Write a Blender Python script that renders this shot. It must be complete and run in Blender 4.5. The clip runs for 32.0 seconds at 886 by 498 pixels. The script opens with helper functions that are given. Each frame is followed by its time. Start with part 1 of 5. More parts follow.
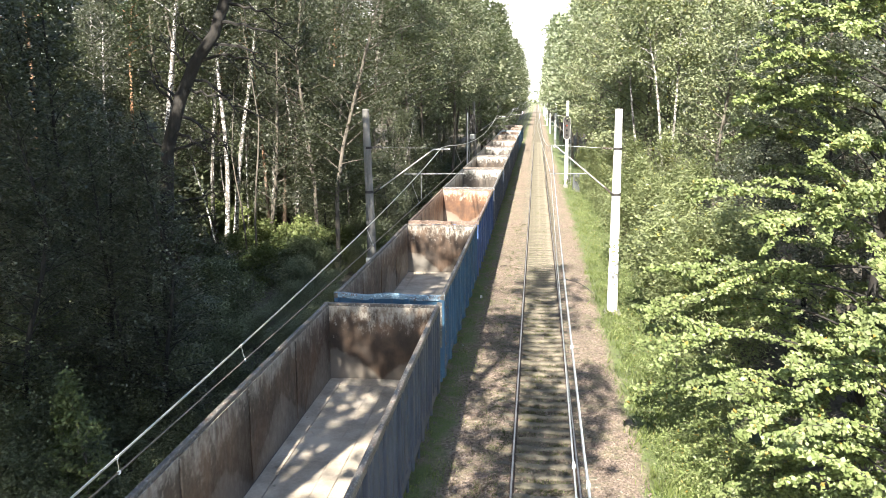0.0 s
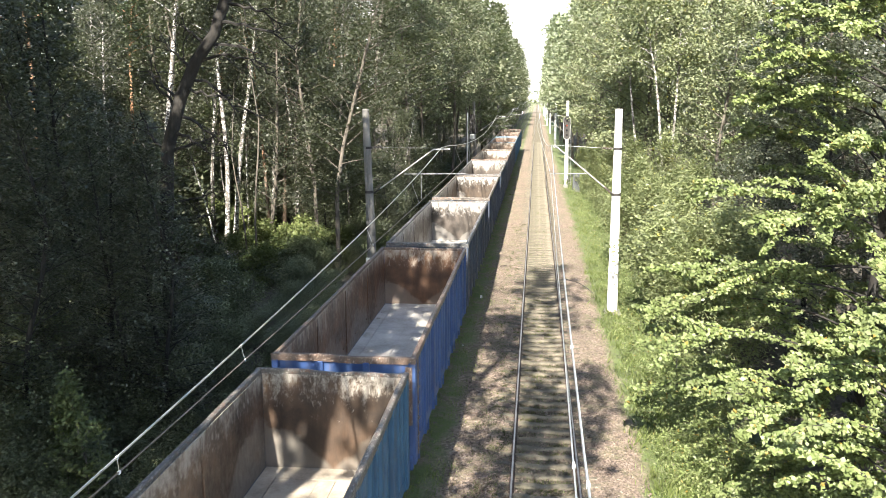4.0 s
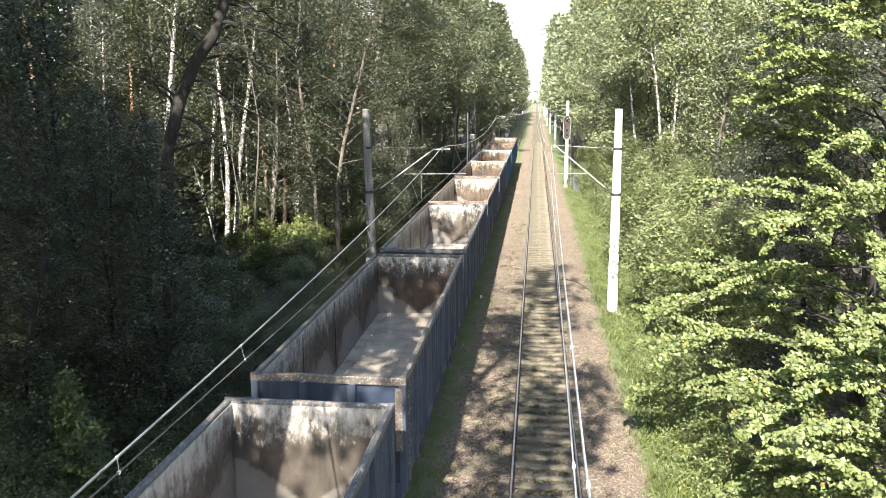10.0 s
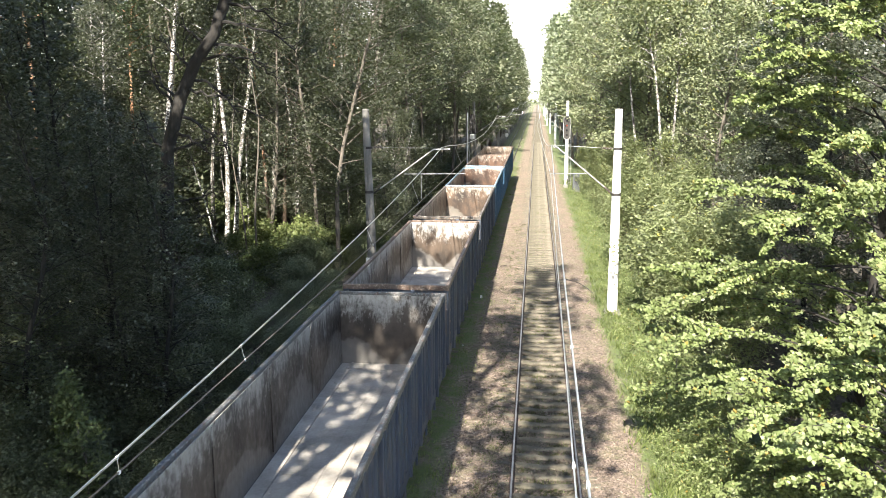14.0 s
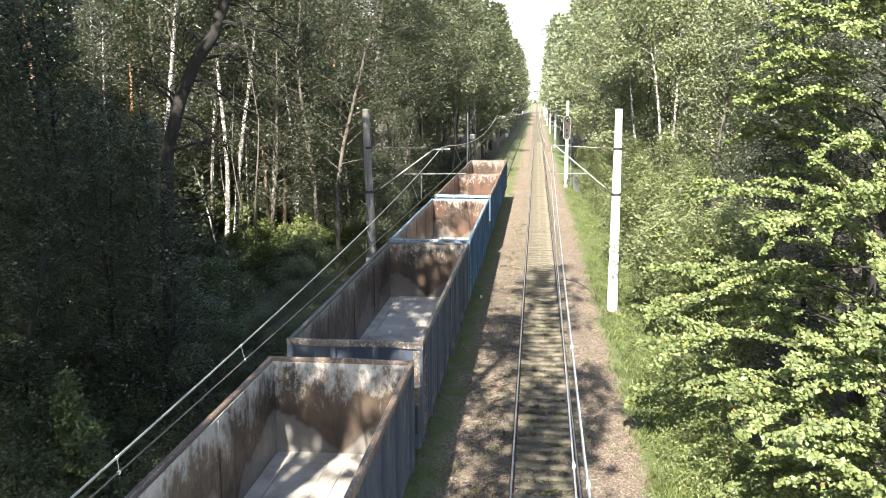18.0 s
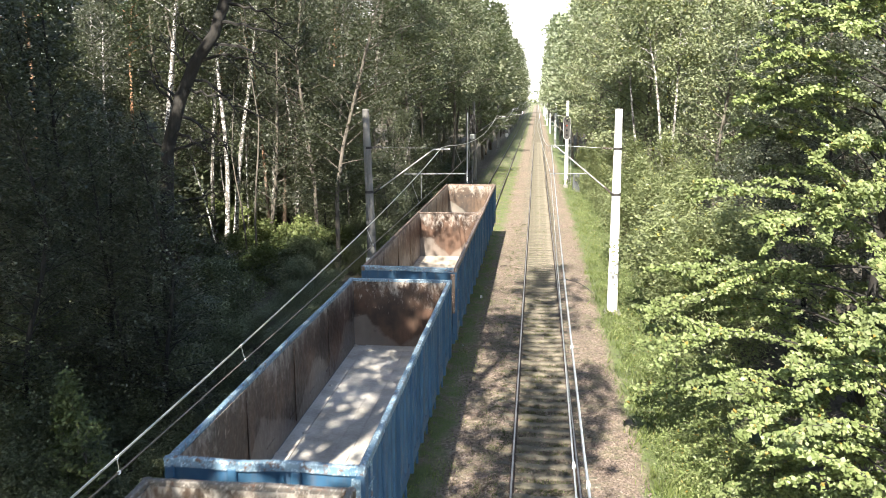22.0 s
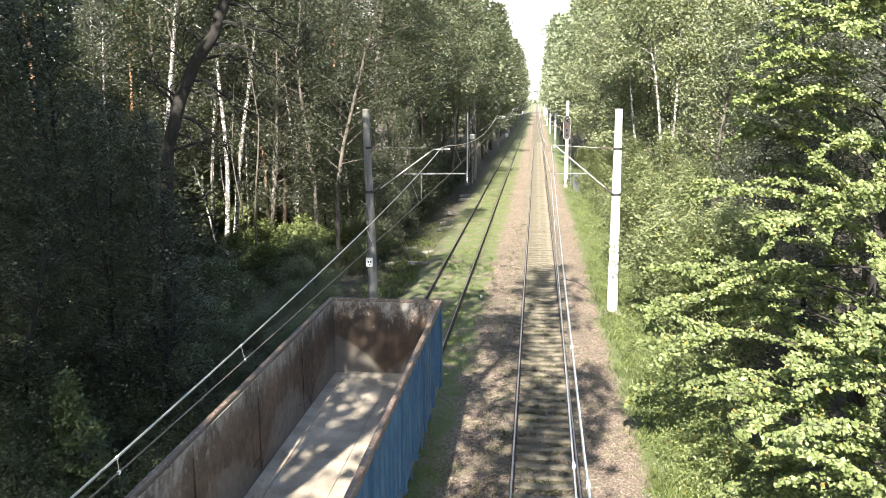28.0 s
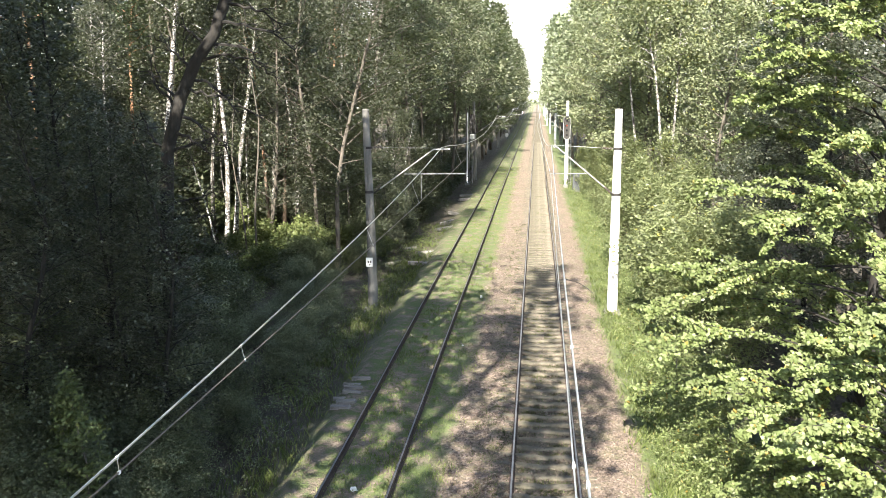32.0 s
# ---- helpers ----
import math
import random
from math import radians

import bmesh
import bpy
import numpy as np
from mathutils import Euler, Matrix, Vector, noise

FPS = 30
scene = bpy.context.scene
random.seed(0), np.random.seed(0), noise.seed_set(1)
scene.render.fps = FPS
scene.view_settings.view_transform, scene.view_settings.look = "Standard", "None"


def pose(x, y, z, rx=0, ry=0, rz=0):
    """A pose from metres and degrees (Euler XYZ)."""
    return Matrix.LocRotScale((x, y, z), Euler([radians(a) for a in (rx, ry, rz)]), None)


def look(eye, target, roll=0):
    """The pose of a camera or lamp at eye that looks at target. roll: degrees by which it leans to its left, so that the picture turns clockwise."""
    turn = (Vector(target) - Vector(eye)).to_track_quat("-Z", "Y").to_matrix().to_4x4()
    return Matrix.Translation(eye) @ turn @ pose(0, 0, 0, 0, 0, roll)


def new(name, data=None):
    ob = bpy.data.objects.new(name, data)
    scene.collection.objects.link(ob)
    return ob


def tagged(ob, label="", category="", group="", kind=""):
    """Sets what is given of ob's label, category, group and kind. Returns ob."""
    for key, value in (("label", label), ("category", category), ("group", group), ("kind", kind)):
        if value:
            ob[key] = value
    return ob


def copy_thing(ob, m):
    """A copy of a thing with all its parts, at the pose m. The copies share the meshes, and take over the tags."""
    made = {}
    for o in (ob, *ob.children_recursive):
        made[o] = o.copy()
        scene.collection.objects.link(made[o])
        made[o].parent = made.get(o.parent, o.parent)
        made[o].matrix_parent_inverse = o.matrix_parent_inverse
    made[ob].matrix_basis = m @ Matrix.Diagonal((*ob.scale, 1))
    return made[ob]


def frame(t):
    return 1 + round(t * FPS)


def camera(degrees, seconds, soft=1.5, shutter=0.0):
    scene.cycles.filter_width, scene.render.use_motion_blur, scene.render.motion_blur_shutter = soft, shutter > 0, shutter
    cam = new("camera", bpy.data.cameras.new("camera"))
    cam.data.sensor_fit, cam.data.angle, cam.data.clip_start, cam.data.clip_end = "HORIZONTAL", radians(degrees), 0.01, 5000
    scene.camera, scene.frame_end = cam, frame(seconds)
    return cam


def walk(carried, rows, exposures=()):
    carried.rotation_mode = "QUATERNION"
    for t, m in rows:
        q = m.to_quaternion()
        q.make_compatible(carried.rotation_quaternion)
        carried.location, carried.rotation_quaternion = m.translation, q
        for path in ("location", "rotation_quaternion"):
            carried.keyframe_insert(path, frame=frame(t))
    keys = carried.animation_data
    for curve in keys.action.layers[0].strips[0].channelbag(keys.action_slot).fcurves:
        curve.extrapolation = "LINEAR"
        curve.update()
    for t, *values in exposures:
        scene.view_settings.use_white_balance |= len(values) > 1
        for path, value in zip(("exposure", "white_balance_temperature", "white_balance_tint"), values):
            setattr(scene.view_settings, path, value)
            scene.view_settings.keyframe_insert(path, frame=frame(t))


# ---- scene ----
# ---------------------------------------------------------------- camera
cam = camera(56.2, 32.0, 0.85, 0.3)
EYE = Vector((-0.356, 0.0, 8.967))
AIM = EYE + 50 * Vector((-0.10926, 0.97737, -0.18119))
walk(cam, [(0.0, look(EYE, AIM, -0.13)), (32.0, look(EYE, AIM, -0.13))], [(0.0, 2.22, 6800, 9), (3.5, 2.19, 6800, 9), (6.0, 2.11, 6800, 9), (17.0, 2.09, 6800, 9), (22.0, 2.02, 6800, 9), (25.0, 2.1, 6800, 9), (29.0, 2.13, 6800, 9), (32.0, 2.19, 6800, 9)])

# ---------------------------------------------------------------- light
SUN_DIR = Vector((0.52, 4.6, -3.75)).normalized()      # the way the light travels
ELEV = math.asin(-SUN_DIR.z)
AZIM = math.atan2(-SUN_DIR.x, -SUN_DIR.y)              # bearing of the sun, from +y towards +x

world = bpy.data.worlds.new("sky")
scene.world = world
world.use_nodes = True
wn, wl = world.node_tree.nodes, world.node_tree.links
wn.clear()
sky = wn.new("ShaderNodeTexSky")
sky.sky_type = "NISHITA"
sky.sun_disc = False
sky.sun_elevation = ELEV
sky.sun_rotation = AZIM
sky.air_density = 1.0
sky.dust_density = 0.8
sky.ozone_density = 1.0
bg = wn.new("ShaderNodeBackground")
bg.inputs["Strength"].default_value = 0.1
out = wn.new("ShaderNodeOutputWorld")
wl.new(sky.outputs["Color"], bg.inputs["Color"])
wl.new(bg.outputs["Background"], out.inputs["Surface"])

sun_data = bpy.data.lights.new("sun", "SUN")
sun_data.energy = 5.0
sun_data.angle = radians(0.55)
sun_data.color = (1.0, 0.955, 0.88)
sun = new("sun", sun_data)
sun.matrix_world = look((-4, -30, 40), Vector((-4, -30, 40)) + SUN_DIR)

RAIL_A, RAIL_B = -4.368, 0.0        # centre lines of the two tracks
LIFT_A = 0.085                       # rail head of the train's track over the other's
GAUGE = 1.595                        # between rail head centres
rng = np.random.default_rng(11)


# ---------------------------------------------------------------- materials
def mat_nodes(name):
    m = bpy.data.materials.new(name)
    m.use_nodes = True
    nt = m.node_tree
    return m, nt.nodes, nt.links, nt.nodes["Principled BSDF"]


def ramp(nodes, links, fac, stops):
    r = nodes.new("ShaderNodeValToRGB")
    while len(r.color_ramp.elements) < len(stops):
        r.color_ramp.elements.new(0.5)
    for e, (p, c) in zip(r.color_ramp.elements, stops):
        e.position, e.color = p, (*c, 1) if len(c) == 3 else c
    links.new(fac, r.inputs["Fac"])
    return r.outputs["Color"]


def noise_tex(nodes, links, vec, scale, detail=4.0, rough=0.6, stretch=None):
    n = nodes.new("ShaderNodeTexNoise")
    n.inputs["Scale"].default_value = scale
    n.inputs["Detail"].default_value = detail
    n.inputs["Roughness"].default_value = rough
    if stretch:
        mp = nodes.new("ShaderNodeMapping")
        mp.inputs["Scale"].default_value = stretch
        links.new(vec, mp.inputs["Vector"])
        vec = mp.outputs["Vector"]
    links.new(vec, n.inputs["Vector"])
    return n.outputs["Fac"]


def mixc(nodes, links, fac, a, b, mode="MIX"):
    m = nodes.new("ShaderNodeMix")
    m.data_type, m.blend_type = "RGBA", mode
    for sock, v in ((m.inputs[0], fac), (m.inputs[6], a), (m.inputs[7], b)):
        if isinstance(v, (int, float)):
            sock.default_value = v
        elif isinstance(v, tuple):
            sock.default_value = (*v, 1)
        else:
            links.new(v, sock)
    return m.outputs[2]


def maths(nodes, links, op, a, b=0.0, clamp=False):
    m = nodes.new("ShaderNodeMath")
    m.operation, m.use_clamp = op, clamp
    for sock, v in ((m.inputs[0], a), (m.inputs[1], b)):
        if isinstance(v, (int, float)):
            sock.default_value = v
        else:
            links.new(v, sock)
    return m.outputs[0]


def bump(nodes, links, bsdf, height, strength=0.4, dist=0.02):
    b = nodes.new("ShaderNodeBump")
    b.inputs["Strength"].default_value = strength
    b.inputs["Distance"].default_value = dist
    links.new(height, b.inputs["Height"])
    links.new(b.outputs["Normal"], bsdf.inputs["Normal"])


def coords(nodes, kind="Object"):
    return nodes.new("ShaderNodeTexCoord").outputs[kind]


def world_pos(nodes):
    return nodes.new("ShaderNodeNewGeometry").outputs["Position"]


def mat_simple(name, c1, c2, scale=6.0, rough=0.7, metal=0.0, bumps=0.3, stretch=None, fine=60.0, dist=0.01):
    """Two colours mixed by noise at two scales, with fine relief."""
    m, n, l, b = mat_nodes(name)
    v = coords(n)
    f1 = noise_tex(n, l, v, scale, 5, 0.65, stretch)
    f2 = noise_tex(n, l, v, fine, 3, 0.6, stretch)
    f = maths(n, l, "ADD", maths(n, l, "MULTIPLY", f1, 0.7), maths(n, l, "MULTIPLY", f2, 0.3))
    l.new(ramp(n, l, f, [(0.36, c1), (0.64, c2)]), b.inputs["Base Color"])
    b.inputs["Roughness"].default_value = rough
    b.inputs["Metallic"].default_value = metal
    bump(n, l, b, f2, bumps, dist)
    return m


def mat_leaf(name, dark, mid, light, trans=0.3, odd=None, gloss=0.3, turn=0.5):
    """Foliage: each leaf its own shade, part of the light shines through."""
    m, n, l, b = mat_nodes(name)
    g = n.new("ShaderNodeNewGeometry")
    stops = [(0.0, dark), (turn, mid), (0.97, light)]
    if odd:
        stops.append((0.992, odd))
    c = ramp(n, l, g.outputs["Random Per Island"], stops)
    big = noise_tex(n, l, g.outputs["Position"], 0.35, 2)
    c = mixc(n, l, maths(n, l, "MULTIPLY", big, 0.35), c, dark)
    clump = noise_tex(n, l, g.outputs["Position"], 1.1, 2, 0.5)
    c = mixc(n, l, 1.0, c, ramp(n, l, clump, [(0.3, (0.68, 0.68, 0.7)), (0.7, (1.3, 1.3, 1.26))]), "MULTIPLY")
    l.new(c, b.inputs["Base Color"])
    b.inputs["Roughness"].default_value = 0.42
    b.inputs["Specular IOR Level"].default_value = gloss
    t = n.new("ShaderNodeBsdfTranslucent")
    l.new(mixc(n, l, 0.5, c, (0.17, 0.23, 0.04)), t.inputs["Color"])
    mx = n.new("ShaderNodeMixShader")
    mx.inputs["Fac"].default_value = trans
    l.new(b.outputs[0], mx.inputs[1])
    l.new(t.outputs[0], mx.inputs[2])
    l.new(mx.outputs[0], n["Material Output"].inputs["Surface"])
    return m


def mat_birch():
    m, n, l, b = mat_nodes("birch_bark")
    v = coords(n)
    marks = noise_tex(n, l, v, 1.0, 3, 0.6, (5.0, 5.0, 9.0))
    big = noise_tex(n, l, v, 1.6, 4, 0.7, (3.0, 3.0, 0.9))
    c = ramp(n, l, marks, [(0.46, (0.04, 0.036, 0.032)), (0.52, (0.45, 0.435, 0.41)), (0.75, (0.68, 0.66, 0.62))])
    c = mixc(n, l, ramp(n, l, big, [(0.48, (0, 0, 0)), (0.6, (1, 1, 1))]), c, (0.11, 0.097, 0.083))
    l.new(c, b.inputs["Base Color"])
    b.inputs["Roughness"].default_value = 0.75
    bump(n, l, b, marks, 0.4, 0.02)
    return m


def mat_pine():
    m, n, l, b = mat_nodes("pine_bark")
    v = coords(n)
    z = n.new("ShaderNodeSeparateXYZ")
    l.new(v, z.inputs[0])
    f = noise_tex(n, l, v, 5.0, 4, 0.7, (2.0, 2.0, 0.6))
    low = ramp(n, l, f, [(0.35, (0.07, 0.05, 0.04)), (0.65, (0.2, 0.14, 0.1))])
    up = ramp(n, l, f, [(0.35, (0.24, 0.12, 0.06)), (0.65, (0.4, 0.22, 0.13))])
    k = maths(n, l, "MULTIPLY", maths(n, l, "SUBTRACT", z.outputs["Z"], 5.0), 0.4, True)
    l.new(mixc(n, l, k, low, up), b.inputs["Base Color"])
    b.inputs["Roughness"].default_value = 0.85
    bump(n, l, b, f, 0.6, 0.03)
    return m


def mat_ground():
    """Gravel round the tracks, grass and bare soil beside and between them, by noise along the line."""
    m, n, l, b = mat_nodes("trackside_ground")
    v = world_pos(n)
    s = n.new("ShaderNodeSeparateXYZ")
    l.new(v, s.inputs[0])
    wob = noise_tex(n, l, v, 0.7, 4, 0.6)
    stone = n.new("ShaderNodeTexVoronoi")
    stone.inputs["Scale"].default_value = 15.0
    l.new(v, stone.inputs["Vector"])
    grain = noise_tex(n, l, v, 40.0, 4, 0.7)
    patch = noise_tex(n, l, v, 0.45, 5, 0.65)
    patch2 = noise_tex(n, l, v, 2.2, 4, 0.65)
    gravel = ramp(n, l, stone.outputs["Color"], [(0.1, (0.095, 0.065, 0.05)), (0.5, (0.212, 0.155, 0.12)), (0.9, (0.35, 0.27, 0.215))])
    dirt = ramp(n, l, patch2, [(0.3, (0.1, 0.078, 0.06)), (0.7, (0.2, 0.165, 0.125))])
    gravel = mixc(n, l, ramp(n, l, patch, [(0.4, (0, 0, 0)), (0.75, (0.65, 0.65, 0.65))]), gravel, dirt)
    green = ramp(n, l, grain, [(0.3, (0.055, 0.078, 0.024)), (0.6, (0.13, 0.168, 0.054)), (0.85, (0.23, 0.25, 0.1))])
    soil = ramp(n, l, grain, [(0.3, (0.03, 0.027, 0.02)), (0.7, (0.085, 0.07, 0.05))])
    # gravel lies within 2.75 m of the right-hand track and in patches about the other one
    dx = maths(n, l, "ABSOLUTE", maths(n, l, "SUBTRACT", s.outputs["X"], -0.13))
    edge = maths(n, l, "ADD", dx, maths(n, l, "MULTIPLY", maths(n, l, "SUBTRACT", wob, 0.5), 1.8))
    edge = maths(n, l, "ADD", edge, maths(n, l, "MULTIPLY", maths(n, l, "SUBTRACT", grain, 0.5), 0.9))
    k_b = maths(n, l, "MULTIPLY", maths(n, l, "SUBTRACT", 2.75, edge), 2.2, True)
    dl = maths(n, l, "ABSOLUTE", maths(n, l, "SUBTRACT", s.outputs["X"], RAIL_A - 0.2))
    edge_l = maths(n, l, "ADD", dl, maths(n, l, "MULTIPLY", maths(n, l, "SUBTRACT", wob, 0.5), 2.5))
    k_a = maths(n, l, "MULTIPLY", maths(n, l, "SUBTRACT", 1.9, edge_l), 1.5, True)
    k_a = maths(n, l, "MULTIPLY", k_a, ramp(n, l, maths(n, l, "ADD", patch2, maths(n, l, "ADD", maths(n, l, "MULTIPLY", maths(n, l, "SUBTRACT", grain, 0.5), 0.35), maths(n, l, "MULTIPLY", maths(n, l, "MULTIPLY", maths(n, l, "SUBTRACT", 38.0, s.outputs["Y"]), 0.06, True), 0.05))), [(0.47, (0, 0, 0)), (0.64, (1, 1, 1))]))
    forest = maths(n, l, "MULTIPLY", maths(n, l, "SUBTRACT", maths(n, l, "ADD", maths(n, l, "ABSOLUTE", maths(n, l, "SUBTRACT", s.outputs["X"], 0.0)), maths(n, l, "MULTIPLY", patch2, 1.5)), 6.2), 0.6, True)
    c = mixc(n, l, forest, green, soil)
    c = mixc(n, l, ramp(n, l, patch2, [(0.5, (0, 0, 0)), (0.72, (0.7, 0.7, 0.7))]), c, dirt)
    c = mixc(n, l, k_a, c, mixc(n, l, patch, dirt, gravel))
    moss = ramp(n, l, maths(n, l, "ADD", patch2, maths(n, l, "MULTIPLY", grain, 0.3)), [(0.6, (0, 0, 0)), (0.8, (0.5, 0.5, 0.5))])
    c = mixc(n, l, k_b, c, mixc(n, l, moss, gravel, (0.11, 0.12, 0.05)))
    # dark oily and mossy gravel between the rails
    crib = maths(n, l, "MULTIPLY", maths(n, l, "SUBTRACT", 0.78, maths(n, l, "ABSOLUTE", s.outputs["X"])), 6.0, True)
    crib = maths(n, l, "MULTIPLY", crib, ramp(n, l, patch2, [(0.3, (0.35, 0.35, 0.35)), (0.65, (0.85, 0.85, 0.85))]))
    c = mixc(n, l, crib, c, ramp(n, l, grain, [(0.35, (0.045, 0.042, 0.026)), (0.7, (0.12, 0.112, 0.066))]))
    l.new(c, b.inputs["Base Color"])
    b.inputs["Roughness"].default_value = 0.95
    h = maths(n, l, "ADD", stone.outputs["Distance"], grain)
    bump(n, l, b, h, 0.8, 0.05)
    return m


def scattered(n, l):
    """Object coordinates, shifted by a chance amount for each object."""
    v = coords(n)
    o = n.new("ShaderNodeObjectInfo")
    a = n.new("ShaderNodeVectorMath")
    a.operation = "MULTIPLY_ADD"
    cmb = n.new("ShaderNodeCombineXYZ")
    for i in range(3):
        l.new(o.outputs["Random"], cmb.inputs[i])
    l.new(cmb.outputs[0], a.inputs[0])
    a.inputs[1].default_value = (61.0, 83.0, 47.0)
    l.new(v, a.inputs[2])
    return v, a.outputs[0]


def mat_paint(name, base, worn, dirty=0.5, chips=0.68):
    """Old wagon paint: faded, with rust streaks running down and dust."""
    m, n, l, b = mat_nodes(name)
    v = scattered(n, l)[1]
    streak = noise_tex(n, l, v, 1.0, 5, 0.7, (6.0, 6.0, 0.7))
    blot = noise_tex(n, l, v, 1.3, 5, 0.65)
    chip = noise_tex(n, l, v, 9.0, 6, 0.75)
    c = ramp(n, l, blot, [(0.3, base), (0.75, worn)])
    c = mixc(n, l, maths(n, l, "MULTIPLY", ramp(n, l, streak, [(0.52, (0, 0, 0)), (0.75, (1, 1, 1))]), dirty), c, (0.1, 0.085, 0.075))
    c = mixc(n, l, ramp(n, l, chip, [(chips, (0, 0, 0)), (chips + 0.05, (0.9, 0.9, 0.9))]), c, (0.13, 0.07, 0.045))
    speck = noise_tex(n, l, v, 21.0, 5, 0.7)
    c = mixc(n, l, ramp(n, l, speck, [(chips, (0, 0, 0)), (chips + 0.05, (0.8, 0.8, 0.8))]), c, tuple(min(0.7, 1.9 * a + 0.06) for a in worn))
    l.new(c, b.inputs["Base Color"])
    b.inputs["Roughness"].default_value = 0.55
    bump(n, l, b, chip, 0.2, 0.01)
    return m


def mat_inside(name, rust, dark, pale, paleness=0.5):
    """Bare steel inside of a wagon: rust and black stains, a pale scraped band above, cargo dust banked up below."""
    m, n, l, b = mat_nodes(name)
    rust, dark = tuple(0.7 * a for a in rust), tuple(0.6 * a for a in dark)
    v, w = scattered(n, l)
    z = n.new("ShaderNodeSeparateXYZ")
    l.new(v, z.inputs[0])
    high = maths(n, l, "SUBTRACT", z.outputs["Z"], 2.55)
    blot = noise_tex(n, l, w, 0.8, 5, 0.62)
    streak = noise_tex(n, l, w, 1.0, 5, 0.62, (1.9, 1.9, 0.4))
    scrape = noise_tex(n, l, w, 1.0, 9, 0.8, (3.6, 3.6, 1.7))
    flake = noise_tex(n, l, w, 1.0, 6, 0.7, (9.0, 9.0, 5.0))
    c = ramp(n, l, blot, [(0.36, dark), (0.6, rust)])
    c = mixc(n, l, ramp(n, l, streak, [(0.48, (0, 0, 0)), (0.64, (0.6, 0.6, 0.6))]), c, tuple(0.62 * a for a in dark))
    lift = maths(n, l, "ADD", maths(n, l, "ADD", scrape, maths(n, l, "MULTIPLY", high, 0.2)), maths(n, l, "MULTIPLY", maths(n, l, "SUBTRACT", blot, 0.5), 0.35))
    e = 0.66 - 0.13 * paleness
    c = mixc(n, l, ramp(n, l, lift, [(e - 0.04, (0, 0, 0)), (e + 0.13, (0.75, 0.75, 0.75))]), c, pale)
    c = mixc(n, l, ramp(n, l, maths(n, l, "ADD", flake, maths(n, l, "MULTIPLY", high, 0.1 + 0.22 * paleness)), [(0.62, (0, 0, 0)), (0.72, (0.6, 0.6, 0.6))]), c, tuple(min(0.5, 1.05 * a) for a in pale))
    # cargo dust lies against the wall in arches between the hatches
    along = maths(n, l, "ADD", z.outputs["X"], maths(n, l, "MULTIPLY", z.outputs["Y"], 0.83))
    arch = maths(n, l, "ABSOLUTE", maths(n, l, "SINE", along, 0.0))
    wob = noise_tex(n, l, w, 0.9, 4, 0.6)
    bank = maths(n, l, "SUBTRACT", maths(n, l, "MULTIPLY", arch, maths(n, l, "MULTIPLY", wob, 1.9)), maths(n, l, "SUBTRACT", z.outputs["Z"], 1.42))
    c = mixc(n, l, ramp(n, l, bank, [(0.0, (0, 0, 0)), (0.12, (0.4, 0.4, 0.4)), (0.8, (0.65, 0.65, 0.65))]), c, tuple(0.6 * a for a in pale))
    l.new(c, b.inputs["Base Color"])
    l.new(ramp(n, l, flake, [(0.35, (0.34, 0.34, 0.34)), (0.65, (0.62, 0.62, 0.62))]), b.inputs["Roughness"])
    b.inputs["Metallic"].default_value = 0.12
    bump(n, l, b, scrape, 0.25, 0.015)
    return m


def mat_wagon_floor(name, c1, c2):
    m, n, l, b = mat_nodes(name)
    v = coords(n)
    f = noise_tex(n, l, v, 0.8, 6, 0.65)
    g = noise_tex(n, l, v, 14.0, 5, 0.7)
    s = maths(n, l, "ADD", maths(n, l, "MULTIPLY", f, 0.75), maths(n, l, "MULTIPLY", g, 0.25))
    l.new(ramp(n, l, s, [(0.35, c1), (0.6, c2)]), b.inputs["Base Color"])
    b.inputs["Roughness"].default_value = 0.95
    bump(n, l, b, g, 0.35, 0.02)
    return m


M_GROUND = mat_ground()
M_BIRCH = mat_birch()
M_PINE = mat_pine()
M_BARK = mat_simple("grey_bark", (0.055, 0.046, 0.038), (0.15, 0.13, 0.105), 3.0, 0.9, 0, 0.7, (3, 3, 0.7), 25, 0.03)
# dark bark, taken darker still to hold the shade on the trunks
M_DARKBARK = mat_simple("shade_tinted_dark_bark", (0.011, 0.01, 0.009), (0.031, 0.027, 0.023), 3.0, 0.9, 0, 0.7, (3, 3, 0.7), 25, 0.03)
# dark greens carry the forest shade; the few palest leaves are painted glints
M_LEAF_DARK = mat_leaf("shade_tinted_alder_leaf", (0.036, 0.041, 0.029), (0.078, 0.086, 0.062), (0.24, 0.25, 0.195), 0.22, turn=0.68)
# leaf green darkened to stand for shade the sun lamp does not leave
M_LEAF_SHADED = mat_leaf("shade_tinted_leaf", (0.028, 0.032, 0.022), (0.06, 0.066, 0.047), (0.15, 0.157, 0.116), 0.25, turn=0.65)
# leaf green lightened to stand for sun on the forest edge
M_LEAF_EDGE = mat_leaf("sun_tinted_edge_leaf", (0.085, 0.096, 0.058), (0.15, 0.166, 0.104), (0.23, 0.243, 0.168), 0.32, turn=0.6)
# shade under the forest edge is painted into this dark green
M_LEAF_UNDER = mat_leaf("shade_tinted_under_leaf", (0.032, 0.038, 0.024), (0.067, 0.076, 0.047), (0.14, 0.15, 0.1), 0.28, turn=0.65)
# lighter copy of the understorey green, adding fill light to the near bank
M_LEAF_BANK = mat_leaf("fill_lit_bank_leaf", (0.09, 0.102, 0.058), (0.165, 0.184, 0.105), (0.33, 0.35, 0.22), 0.3, turn=0.65)
